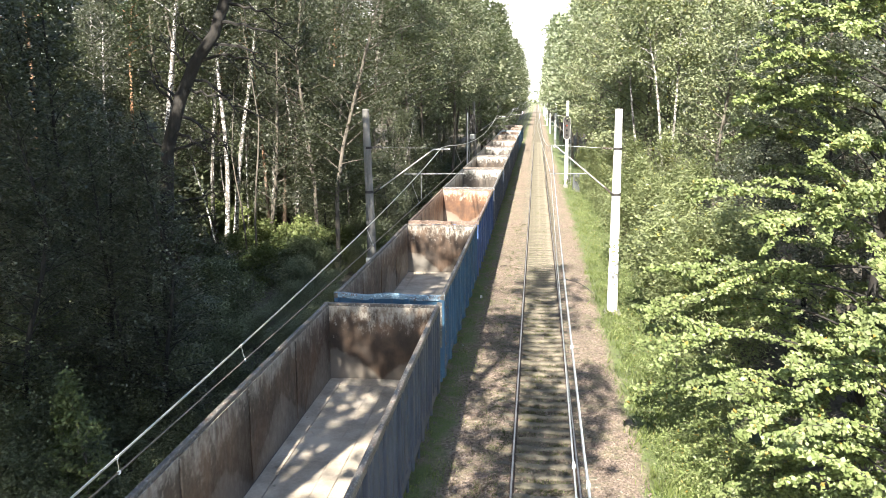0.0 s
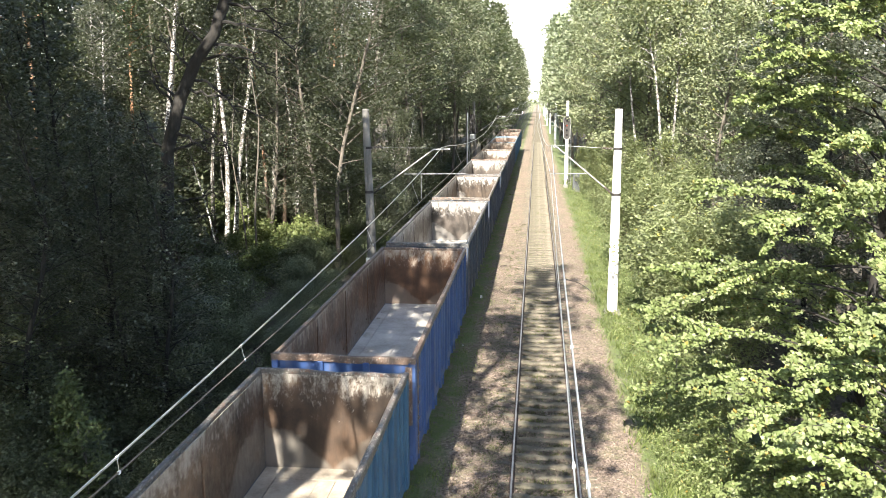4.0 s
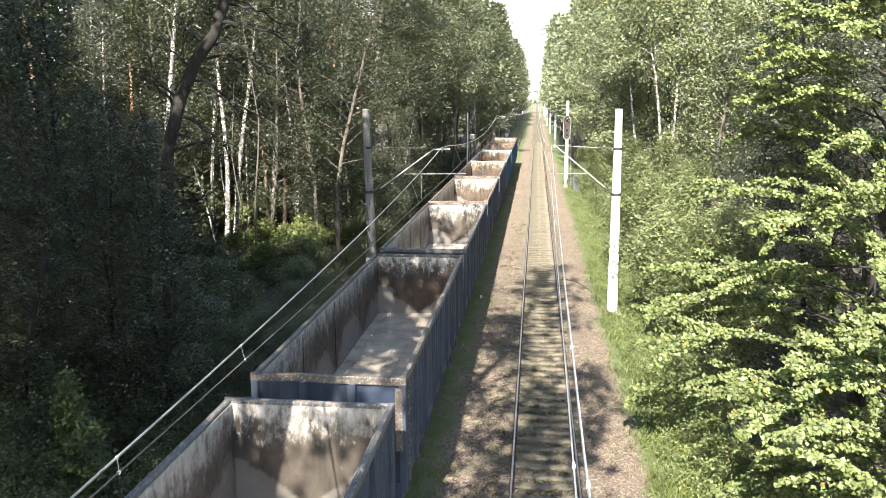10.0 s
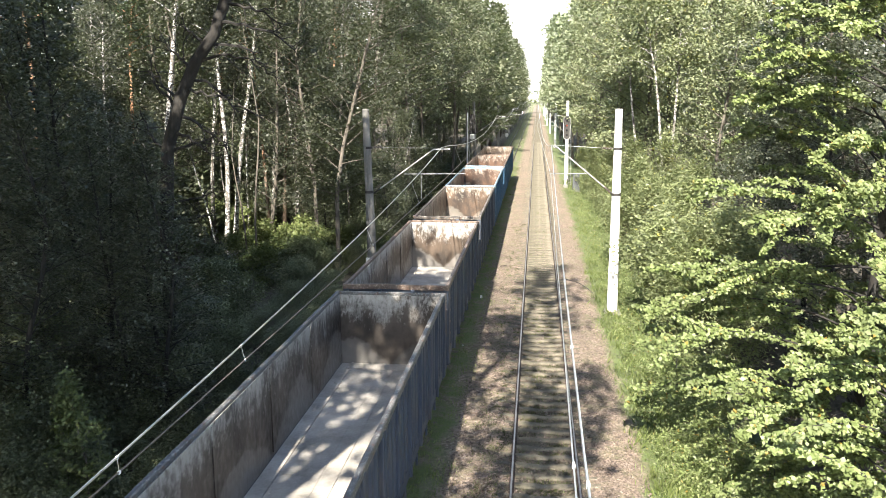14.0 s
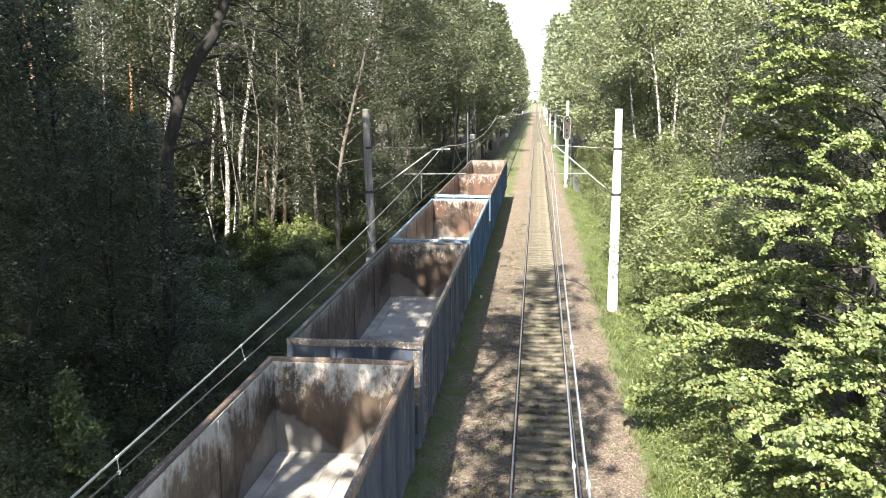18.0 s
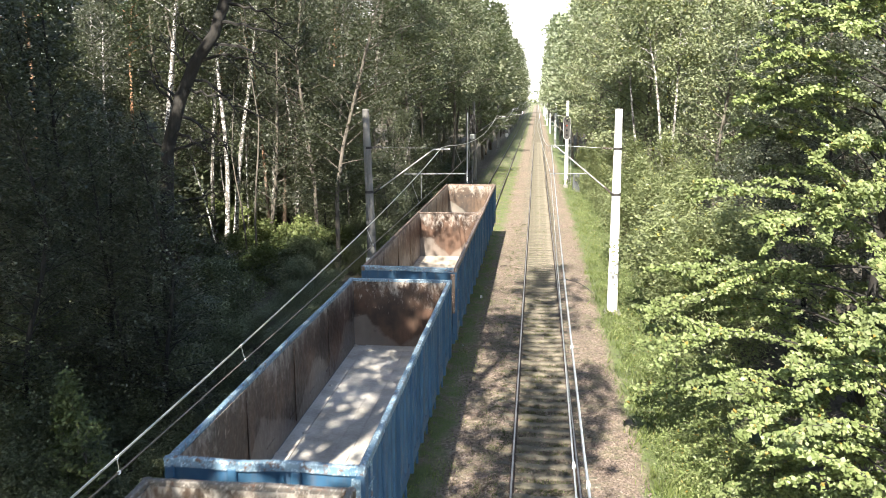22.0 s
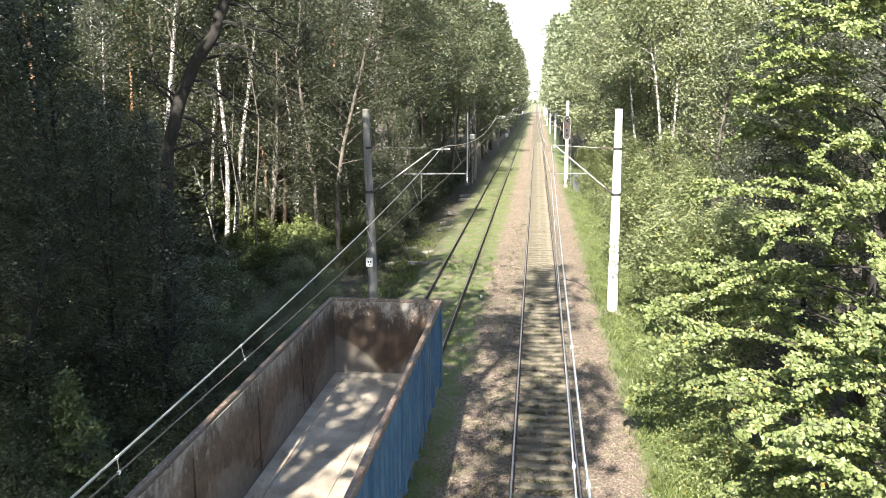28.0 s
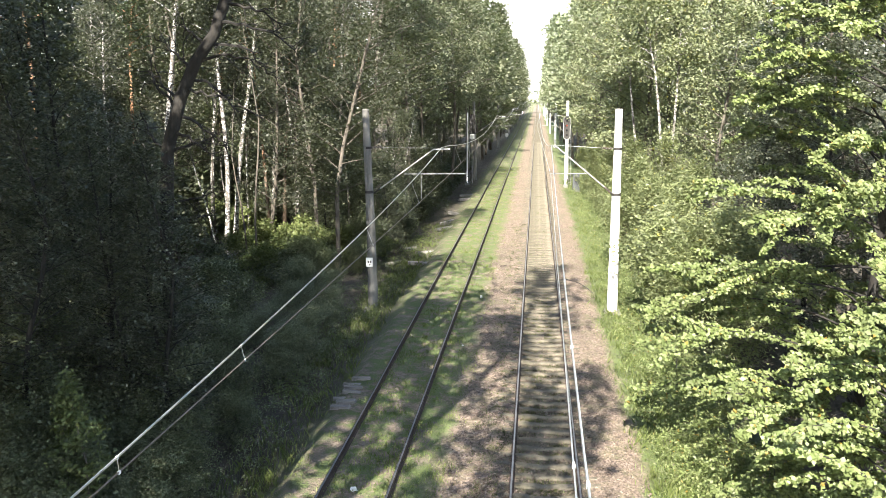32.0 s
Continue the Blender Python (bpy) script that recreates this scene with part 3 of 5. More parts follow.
overhead(RAIL_A, 5.34, 0.00022, 5.45, 0.00101, 0.0, 0.0, -0.07, M_DARKWIRE, "bright overhead wires hung over the grassy track")


# ---------------------------------------------------------------- wagons
HALF_L, HALF_W, RIM, DECK = 6.445, 1.57, 3.45, 1.36


def corrugated(length, z0, z1, ribs, depth):
    """An upright sheet along y with shallow pressed ribs; the outside is +x."""
    g = Geo()
    ys, xs = [-length / 2], [0.0]
    step = length / ribs
    for i in range(ribs):
        a = -length / 2 + i * step
        for f, d in ((0.2, 0), (0.3, depth), (0.7, depth), (0.8, 0)):
            ys.append(a + f * step)
            xs.append(d)
    ys.append(length / 2)
    xs.append(0.0)
    n = len(ys)
    vs = [(x, y, z) for z in (z0, z1) for x, y in zip(xs, ys)] + [(-0.02, y, z) for z in (z0, z1) for y in ys]
    fs = [(i, i + 1, n + i + 1, n + i) for i in range(n - 1)] + [(2 * n + i + 1, 2 * n + i, 3 * n + i, 3 * n + i + 1) for i in range(n - 1)]
    return g.add(vs, fs)


def rim_geo(a, b, w, h, bend, r, n=24):
    """A top rim between two points, box section with rounded edges, bent and dented."""
    a, b = np.array(a, float), np.array(b, float)
    t = np.linspace(0, 1, n)
    p = a + (b - a) * t[:, None]
    d = (b - a) / np.linalg.norm(b - a)
    u = np.array([-d[1], d[0], 0])
    wave = np.interp(t, np.linspace(0, 1, 9), np.r_[0, r.normal(0, 1, 7), 0])
    wave2 = np.interp(t, np.linspace(0, 1, 9), np.r_[0, r.normal(0, 1, 7), 0])
    wave, wave2 = (np.convolve(np.pad(q, 2, mode="edge"), np.ones(5) / 5, "valid") for q in (wave, wave2))
    p[:, 2] += bend * wave * 0.9
    p += u * (bend * wave2 * 0.6)[:, None]
    sec = [(-w / 2, -h), (w / 2, -h), (w / 2, -0.02), (w / 2 - 0.02, 0), (-w / 2 + 0.02, 0), (-w / 2, -0.02)]
    vs = [q + u * s + np.array([0, 0, z]) for q in p for s, z in sec]
    k = len(sec)
    fs = [(i * k + j, i * k + (j + 1) % k, (i + 1) * k + (j + 1) % k, (i + 1) * k + j) for i in range(n - 1) for j in range(k)]
    fs += [tuple(range(k - 1, -1, -1)), tuple((n - 1) * k + j for j in range(k))]
    return Geo().add(vs, fs)


SHARED = {}


def shared(key, make):
    if key not in SHARED:
        SHARED[key] = make()
    return SHARED[key]


def with_mat(me, mat):
    me = me.copy()
    me.materials.clear()
    me.materials.append(mat)
    return me


def wheelset():
    prof = [(-0.07, 0.49), (-0.04, 0.5), (-0.035, 0.475), (0.06, 0.468), (0.07, 0.42), (0.02, 0.4), (0.015, 0.18), (0.09, 0.13), (0.09, 0.0)]
    wheel = Geo()
    n = 20
    vs = [(x, rr * math.cos(2 * math.pi * i / n), rr * math.sin(2 * math.pi * i / n)) for x, rr in prof for i in range(n)]
    wheel.add(vs, [(k * n + i, k * n + (i + 1) % n, (k + 1) * n + (i + 1) % n, (k + 1) * n + i) for k in range(len(prof) - 1) for i in range(n)])
    wheel.add([(-0.07, rr * math.cos(2 * math.pi * i / n), rr * math.sin(2 * math.pi * i / n)) for rr in (0.49, 0.12) for i in range(n)], [(i, n + i, n + (i + 1) % n, (i + 1) % n) for i in range(n)])
    return wheel


def wagon(seed, paint, inside, floor, rim_mat, bend, label, brackets=False, near_rim=None):
    r = np.random.default_rng(seed)
    w = tagged(empty("open_wagon"), label, "freight wagon", "open wagons of the train")
    lw = HALF_L - 0.1
    # floor of fourteen drop hatches beside a centre sill
    part("underframe", Geo().box(-1.36, 1.36, -lw, lw, DECK - 0.2, DECK - 0.05), M_BLACK, w)
    part("centre_sill", Geo().box(-0.22, 0.22, -lw - 0.1, lw + 0.1, DECK - 0.42, DECK - 0.2), M_BLACK, w)
    step = 2 * (lw - 0.55) / 7
    for i in range(7):
        y = -lw + 0.55 + i * step
        for sx in (-1, 1):
            part("floor_hatch", Geo().box(sx * 0.62 - 0.438, sx * 0.62 + 0.438, y + 0.003, y + step - 0.003, DECK - 0.06, DECK + r.uniform(-0.004, 0.002), 0.002), floor, w)
    part("floor_ridge", Geo().box(-0.175, 0.175, -lw + 0.55, lw - 0.55, DECK - 0.06, DECK + 0.004, 0.004), floor, w)
    for s in (-1, 1):
        part("floor_strip", Geo().box(s * 1.25 - 0.17, s * 1.25 + 0.17, -lw, lw, DECK - 0.05, DECK - 0.012), floor, w)
        part("floor_plate", Geo().box(-1.06, 1.06, s * (lw - 0.28) - 0.26, s * (lw - 0.28) + 0.28, DECK - 0.05, DECK + 0.012), floor, w)
        g = Geo()
        for k in range(14):
            y, x, q = r.uniform(-lw, lw), s * r.uniform(0.9, 1.4), r.uniform(0.02, 0.06)
            g.tube([(x, y, DECK - 0.01), (x, y, DECK + q * 0.5), (x, y, DECK + q)], [q * 1.6, q * 1.1, q * 0.2], 5)
        part("cargo_residue", g, floor, w)["kind"] = "stuff"
    # side walls: pressed sheet, posts, inner lining seams
    for s in (-1, 1):
        sheet = shared("sheet", lambda: corrugated(2 * lw, DECK - 0.05, RIM - 0.1, 28, 0.045).mesh("side_sheet"))
        part("side_sheet", with_mat(sheet, paint), paint, w, m=pose(s * 1.46, 0, 0, 0, 0, 0 if s > 0 else 180))
        lining = part("inner_lining", Geo().box(-0.008, 0.008, -lw, lw, DECK, RIM - 0.08), inside, w, m=pose(s * 1.432, 0, 0))
        for i in (2, 4, 6):
            y = -lw + i * 2 * lw / 8
            part("seam", Geo().box(-0.012, 0.012, y - 0.03, y + 0.03, DECK + 0.1, RIM - 0.12), inside, lining, m=pose(-s * 0.016, 0, 0))
        post = shared("post", lambda: Geo().box(-0.02, 0.085, -0.07, 0.07, DECK - 0.3, RIM - 0.1, 0.015).mesh("side_post"))
        me = with_mat(post, paint)
        for i in range(9):
            y = -lw + 0.08 + i * (2 * lw - 0.16) / 8
            part("side_post", me, paint, w, m=pose(s * 1.482, y, 0, 0, 0, 0 if s > 0 else 180))
        part("sole_bar", Geo().box(1.4, 1.5, -lw, lw, DECK - 0.32, DECK - 0.05, 0.02), paint, w, m=pose(0, 0, 0, 0, 0, 0 if s > 0 else 180))
        part("top_rim", rim_geo((s * 1.505, -HALF_L, RIM), (s * 1.505, HALF_L, RIM), 0.105, 0.15, min(bend, 0.012), r, 40), rim_mat, w)
        for i in range(7):
            y = -lw + 0.55 + i * step
            part("hatch_lever", Geo().box(1.47, 1.52, y + 0.2, y + 0.28, DECK - 0.55, DECK - 0.28, 0.01), paint, w, m=pose(0, 0, 0, 0, 0, 0 if s > 0 else 180))
        if brackets:
            for i in range(7):
                y = -lw + 0.9 + i * step
                part("wall_bracket", Geo().box(-0.012, 0.012, y, y + 0.5, DECK + 0.32, DECK + 0.36, 0.006), inside, w, m=pose(s * 1.413, 0, 0, 0, 0, 0))
    # end walls
    for s in (-1, 1):
        part("end_sheet", Geo().box(-1.46, 1.46, -0.02, 0.02, DECK - 0.1, RIM - 0.1), paint, w, m=pose(0, s * (lw - 0.0), 0))
        part("end_lining", Geo().box(-1.42, 1.42, -0.008, 0.008, DECK, RIM - 0.08), inside, w, m=pose(0, s * (lw - 0.032), 0))
        part("end_rim", rim_geo((-1.57, s * (HALF_L - 0.065), RIM + 0.004), (1.57, s * (HALF_L - 0.065), RIM + 0.004), 0.105, 0.15, bend * (2.2 if s < 0 else 1.2), r, 24), near_rim if near_rim and s < 0 else rim_mat, w)
        for x in (-0.5, 0.5):
            part("end_post", Geo().box(x - 0.07, x + 0.07, -0.05, 0.05, DECK - 0.3, RIM - 0.13, 0.015), paint, w, m=pose(0, s * (lw + 0.06), 0))
        for x in (-1.49, 1.49):
            part("corner_post", Geo().box(x - 0.075, x + 0.075, -0.07, 0.06, DECK - 0.3, RIM - 0.12, 0.015), paint, w, m=pose(0, s * (lw + 0.03), 0))
        part("end_beam", Geo().box(-1.5, 1.5, -0.09, 0.09, DECK - 0.42, DECK - 0.08, 0.03), paint, w, m=pose(0, s * (lw + 0.05), 0))
        # coupler
        part("coupler", Geo().tube([(0, s * (lw - 0.2), 1.05), (0, s * (HALF_L + 0.2), 1.05)], 0.09, 8).box(-0.17, 0.17, s * (HALF_L + 0.33) - 0.15, s * (HALF_L + 0.33) + 0.16, 0.9, 1.22, 0.04), M_BLACK, w)
    part("corner_plate", Geo().box(1.35, 1.5, -0.012, 0.012, 1.95, RIM - 0.2, 0.005), rim_mat, w, m=pose(0, -lw - 0.09, 0))
    # ladder at a corner
    lad = part("ladder", Geo().box(1.49, 1.53, -lw + 0.2, -lw + 0.24, 1.0, RIM - 0.2).box(1.49, 1.53, -lw + 0.6, -lw + 0.64, 1.0, RIM - 0.2), rim_mat, w)
    for i in range(6):
        part("rung", Geo().tube([(1.55, -lw + 0.2, 1.15 + 0.36 * i), (1.55, -lw + 0.64, 1.15 + 0.36 * i)], 0.012, 6), rim_mat, lad)
    # bogies
    wheel = shared("wheel", lambda: wheelset().mesh("wheel"))
    for s in (-1, 1):
        for sx in (-1, 1):
            g = Geo().box(-0.08, 0.08, -1.2, 1.2, 0.52, 0.72, 0.03).box(-0.07, 0.07, -0.45, 0.45, 0.3, 0.52, 0.02)
            for y in (-0.925, 0.925):
                g.box(-0.1, 0.1, y - 0.16, y + 0.16, 0.36, 0.62, 0.03)
            part("bogie_frame", g, M_BLACK, w, m=pose(sx * 1.02, s * 4.33, 0))
        for y in (-0.925, 0.925):
            ax = part("axle", Geo().tube([(-1.05, 0, 0.475), (1.05, 0, 0.475)], 0.075, 8), M_BLACK, w, m=pose(0, s * 4.33 + y, 0))
            for sx in (-1, 1):
                part("wheel", wheel, M_RAIL, ax, m=pose(sx * 0.79, 0, 0.475, 0, 0, 0 if sx > 0 else 180))
    return w


P_SLATE = mat_paint("slate_blue_paint", (0.026, 0.036, 0.058), (0.055, 0.07, 0.096), 0.7)
P_NAVY = mat_paint("navy_paint", (0.019, 0.03, 0.056), (0.045, 0.06, 0.088), 0.6)
P_BLUE = mat_paint("bright_blue_paint", (0.014, 0.06, 0.125), (0.042, 0.115, 0.19), 0.5)
P_ROYAL = mat_paint("royal_blue_paint", (0.022, 0.055, 0.165), (0.05, 0.1, 0.23), 0.45)
R_TAN = mat_paint("dusty_grey_rim", (0.05, 0.044, 0.038), (0.155, 0.138, 0.12), 0.6, 0.55)
R_BLUE = mat_paint("pale_blue_rim", (0.07, 0.15, 0.22), (0.22, 0.29, 0.34), 0.5, 0.55)
R_NAVY = mat_paint("dark_blue_grey_rim", (0.045, 0.047, 0.052), (0.14, 0.138, 0.132), 0.6, 0.55)
R_RUST = mat_paint("rusty_rim", (0.085, 0.052, 0.038), (0.18, 0.135, 0.105), 0.6, 0.56)
I_BROWN = mat_inside("brown_stained_steel", (0.174, 0.111, 0.074), (0.063, 0.048, 0.039), (0.399, 0.37, 0.323), 0.3)
I_ORANGE = mat_inside("orange_rust_steel", (0.26, 0.13, 0.068), (0.115, 0.062, 0.04), (0.42, 0.36, 0.3), 0.25)
I_GREY = mat_inside("grey_scraped_steel", (0.148, 0.122, 0.102), (0.057, 0.048, 0.042), (0.437, 0.418, 0.389), 0.5)
I_DARK = mat_inside("dark_rust_steel", (0.155, 0.0873, 0.0577), (0.054, 0.036, 0.0282), (0.437, 0.389, 0.342), 0.1)
I_WHITE = mat_inside("pale_dusty_steel", (0.14, 0.1, 0.072), (0.052, 0.043, 0.037), (0.513, 0.489, 0.456), 0.5)
F_SAND = mat_wagon_floor("sandy_floor", (0.19, 0.158, 0.122), (0.42, 0.365, 0.295))
F_PALE = mat_wagon_floor("pale_cement_floor", (0.26, 0.238, 0.208), (0.5, 0.468, 0.42))
F_GREY = mat_wagon_floor("grey_floor", (0.2, 0.182, 0.158), (0.41, 0.378, 0.335))

TRAIN = [
    (P_SLATE, I_BROWN, F_SAND, R_TAN, 0.008, "empty open wagon, slate-blue outside, brown stained inside, sandy floor", False),
    (P_BLUE, I_BROWN, F_SAND, R_TAN, 0.022, "empty open wagon, bright blue with a dented pale rim, brown inside", False, R_BLUE),
    (P_ROYAL, I_ORANGE, F_PALE, R_RUST, 0.008, "empty open wagon, royal blue outside, orange rust inside, pale floor", True),
    (P_NAVY, I_GREY, F_PALE, R_NAVY, 0.008, "empty open wagon, navy outside, grey scraped steel inside", False),
    (P_NAVY, I_WHITE, F_SAND, R_TAN, 0.008, "empty open wagon, navy outside, pale smeared rusty inside", False),
    (P_NAVY, I_GREY, F_GREY, R_NAVY, 0.008, "empty open wagon, navy with a pale rim, grey-brown inside", False),
    (P_SLATE, I_WHITE, F_GREY, R_RUST, 0.008, "empty open wagon, slate blue outside, whitish scraped rust inside", False),
    (P_SLATE, I_BROWN, F_GREY, R_TAN, 0.008, "empty open wagon, slate blue with a tan rim, brown stained inside", False),
    (P_BLUE, I_DARK, F_PALE, R_BLUE, 0.008, "empty open wagon, bright blue with pale blue rim, rust-brown inside", True),
    (P_BLUE, I_DARK, F_SAND, R_RUST, 0.008, "empty open wagon, bright blue outside, dark red-brown inside", True, R_BLUE),
    (P_BLUE, I_BROWN, F_SAND, R_RUST, 0.012, "last empty open wagon, blue outside, rusty rim, stained inside", True),
]
SHIFT = [0.0, 0.0, -0.13, -0.19, 0.06, 0.17, -0.01, 0.23, -0.17, 0.51, -0.48]
WAGONS = [wagon(40 + k, *row) for k, row in enumerate(TRAIN)]


part("drain_hole", Geo().box(-0.09, 0.09, -0.2, 0.2, DECK + 0.006, DECK + 0.011, 0.002), M_BLACK, WAGONS[3], "black drain hole in the floor", m=pose(0.0, 3.6, 0))


def motions():
    for k, w in enumerate(WAGONS):
        rows = []
        for t in range(0, 33, 2):
            far = 49.04 - 4.8454 * t - 0.00321 * t * t + 13.92 * (k - 2) + SHIFT[k]
            rows.append((float(t), pose(RAIL_A, far - HALF_L, LIFT_A + 0.0025)))
        walk(w, rows)

# ---------------------------------------------------------------- trees
def limb_path(r, start, az, elev, length, curve, n=6, kink=0.0):
    """A limb that leaves at the angle elev and bends by curve, with small kinks."""
    p, pts = np.array(start, float), [np.array(start, float)]
    for k in range(n):
        e = elev + curve * (k / (n - 1)) + (r.normal(0, kink) if kink else 0.0)
        a = az + r.normal(0, 0.12)
        p = p + length / n * np.array([math.cos(a) * math.cos(e), math.sin(a) * math.cos(e), math.sin(e)])
        pts.append(p.copy())
    return np.array(pts)


def tree_meshes(seed, h, base, radius, limbs, leaves, size, elev, curve, trunk_r, spread=0.45, flat=0.6, shape=0.6, bend=0.4, up=0.6, slim=0.55, wood_limb=1.0, tri=False, dense=3.2, clump=0.27, seg=6, sides=5):
    """Trunk with limbs as one mesh, crown of single leaves as another."""
    r = np.random.default_rng(seed)
    wood = Geo()
    hs = np.linspace(0, 1, 9)
    sway = np.stack([np.interp(hs, [0, 0.3, 0.6, 1], np.r_[0, r.normal(0, bend * 0.3), r.normal(0, bend * 0.7), r.normal(0, bend)]) for _ in range(2)], 1)
    trunk = np.column_stack([sway, hs * h - 0.3])
    wood.tube(trunk, trunk_r * np.interp(hs, [0, 0.04, 0.5, 1], [1.35, 1.0, 0.68, 0.12]), 9)
    clusters = []
    for i in range(limbs):
        u = (i + r.uniform(0, 1)) / limbs
        z = base + (h * 0.97 - base) * u
        start = [np.interp(z, trunk[:, 2], trunk[:, k]) for k in range(2)] + [z]
        prof = (1 - u) ** shape * (0.55 + 0.45 * min(1, u * 4))
        ln = radius * max(prof, 0.14) * r.uniform(0.7, 1.2)
        az = i * 2.399 + r.normal(0, 0.4)
        pts = limb_path(r, start, az, elev + 0.5 * u + r.normal(0, 0.12), ln, curve, seg)
        if wood_limb > 0:
            wood.tube(pts, np.linspace(1, 0.2, len(pts)) * trunk_r * 0.3 * (1 - 0.6 * u) * wood_limb, sides, False)
        side = np.array([-math.sin(az), math.cos(az), 0])
        for k in range(max(3, int(ln * dense))):
            f = r.uniform(0.25, 1.05)
            c = np.array([np.interp(f * (len(pts) - 1), range(len(pts)), pts[:, j]) for j in range(3)])
            c = c + side * r.normal(0, spread * ln * 0.5 * (1.1 - f * 0.6)) + np.array([0, 0, r.normal(0, 0.12)])
            clusters.append((c, ln))
    c = np.array([q for q, _ in clusters])
    pick = r.integers(0, len(c), leaves)
    p = c[pick] + r.normal(size=(leaves, 3)) * np.array([clump, clump, clump * flat]) * (radius / 3.0) ** 0.5
    p[:, 2] -= 0.25 * np.abs(r.normal(size=leaves)) * (1 - flat)
    return wood.mesh("trunk", True), quads_mesh("crown", leaf_quads(r, p, size, up, slim=slim, tri=tri))


def tree_kind(name, label, category, wood, leaf, group, **kw):
    """A master of one kind of tree, out of which the others are copied."""
    t = tagged(empty(name), label, category, group)
    a, b = tree_meshes(**kw)
    part("trunk", a, wood, t)
    part("crown", b, leaf, t)
    return t


def plant(masters, x, y, turn, scale=1.0, lean=None):
    """The first use places the master itself, later ones are copies."""
    k = int(rng.integers(0, len(masters)))
    unset = [o for o in masters if not o.get("set")]
    ob = unset[0] if unset else masters[k]
    tip = (rng.normal(0, 1.2), rng.normal(0, 1.2))
    if lean is not None:
        tip = (0.0, lean)
    m = pose(x, y, float(ground_z(x, y))) @ pose(0, 0, 0, tip[0], tip[1], 0) @ pose(0, 0, 0, 0, 0, turn)
    if not ob.get("set"):
        ob["set"] = 1
        ob.matrix_basis = m
        ob.scale = (scale,) * 3
        return ob
    keep = ob.scale.copy()
    ob.scale = (scale,) * 3
    new_ob = copy_thing(ob, m)
    ob.scale = keep
    return new_ob


def leaning(masters, spots):
    """Trees at x, y that lean by so many degrees towards +x, with their scale."""
    for x, y, lean, s in spots:
        plant(masters, x, y, float(rng.uniform(0, 360)), s, lean)


def rows_of(masters, spots):
    for x, y, s in spots:
        plant(masters, x, y, float(rng.uniform(0, 360)), s)


SHADY, SUNNY = "trees on the shady side", "trees on the sunny side"
BIRCH_TEXT = "tall birch with white black-marked trunk and airy green crown"
# left birches take the darkened leaf, so their shade is in the colour
BIRCH = [tree_kind("birch_tree", BIRCH_TEXT, "tree", M_BIRCH, M_LEAF_SHADED, "birches along the line",
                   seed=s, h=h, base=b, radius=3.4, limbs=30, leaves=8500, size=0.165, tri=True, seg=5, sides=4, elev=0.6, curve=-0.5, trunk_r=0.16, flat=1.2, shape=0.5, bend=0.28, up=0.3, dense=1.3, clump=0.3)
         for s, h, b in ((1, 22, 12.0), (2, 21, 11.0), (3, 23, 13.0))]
# same birch as on the left, with the sun painted into its leaves
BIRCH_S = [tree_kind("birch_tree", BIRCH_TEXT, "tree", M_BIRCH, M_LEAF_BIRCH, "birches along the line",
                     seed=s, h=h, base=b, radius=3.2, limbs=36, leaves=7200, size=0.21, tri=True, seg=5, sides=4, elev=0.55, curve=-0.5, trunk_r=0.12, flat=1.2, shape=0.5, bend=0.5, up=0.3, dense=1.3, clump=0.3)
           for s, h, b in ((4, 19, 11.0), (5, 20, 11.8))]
# young birches use the shaded leaf colour too
SLIM = [tree_kind("young_birch", "slim young birch with pale trunk among the older trees", "tree", M_BIRCH, M_LEAF_SHADED, "birches along the line",
                  seed=s, h=h, base=b, radius=2.0, limbs=20, leaves=3000, size=0.2, tri=True, seg=4, sides=3, elev=0.6, curve=-0.5, trunk_r=0.08, flat=1.2, shape=0.5, bend=0.5, up=0.3)
        for s, h, b in ((6, 15, 8.0), (7, 13, 7.0))]
ALDER = [tree_kind("alder_tree", "dense green alder at the forest edge, shade put into its dark leaves", "tree", M_DARKBARK, M_LEAF_DARK, SHADY,
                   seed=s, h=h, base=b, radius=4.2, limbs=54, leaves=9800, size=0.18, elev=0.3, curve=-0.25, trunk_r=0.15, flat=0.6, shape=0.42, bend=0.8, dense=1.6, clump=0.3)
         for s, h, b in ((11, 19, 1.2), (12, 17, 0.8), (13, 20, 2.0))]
# crown colour includes the shade of the forest
ASPEN = [tree_kind("aspen_tree", "slim grey-barked aspen, shade put into its dark green crown", "tree", M_BARK, M_LEAF_SHADED, SHADY,
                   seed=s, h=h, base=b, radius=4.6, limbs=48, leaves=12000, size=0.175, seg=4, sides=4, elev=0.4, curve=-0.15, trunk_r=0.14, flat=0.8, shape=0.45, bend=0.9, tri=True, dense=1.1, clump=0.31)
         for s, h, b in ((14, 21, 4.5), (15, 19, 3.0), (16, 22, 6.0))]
# added tree, never in view: its crown only blocks the sun
SHADE = [tree_kind("tall_tree", "tall leafy tree out of view, added to cast shade", "tree", M_DARKBARK, M_LEAF_DARK, SHADY,
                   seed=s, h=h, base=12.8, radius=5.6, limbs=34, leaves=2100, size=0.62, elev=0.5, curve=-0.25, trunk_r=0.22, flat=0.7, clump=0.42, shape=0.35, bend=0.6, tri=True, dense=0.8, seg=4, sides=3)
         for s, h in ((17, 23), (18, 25))]
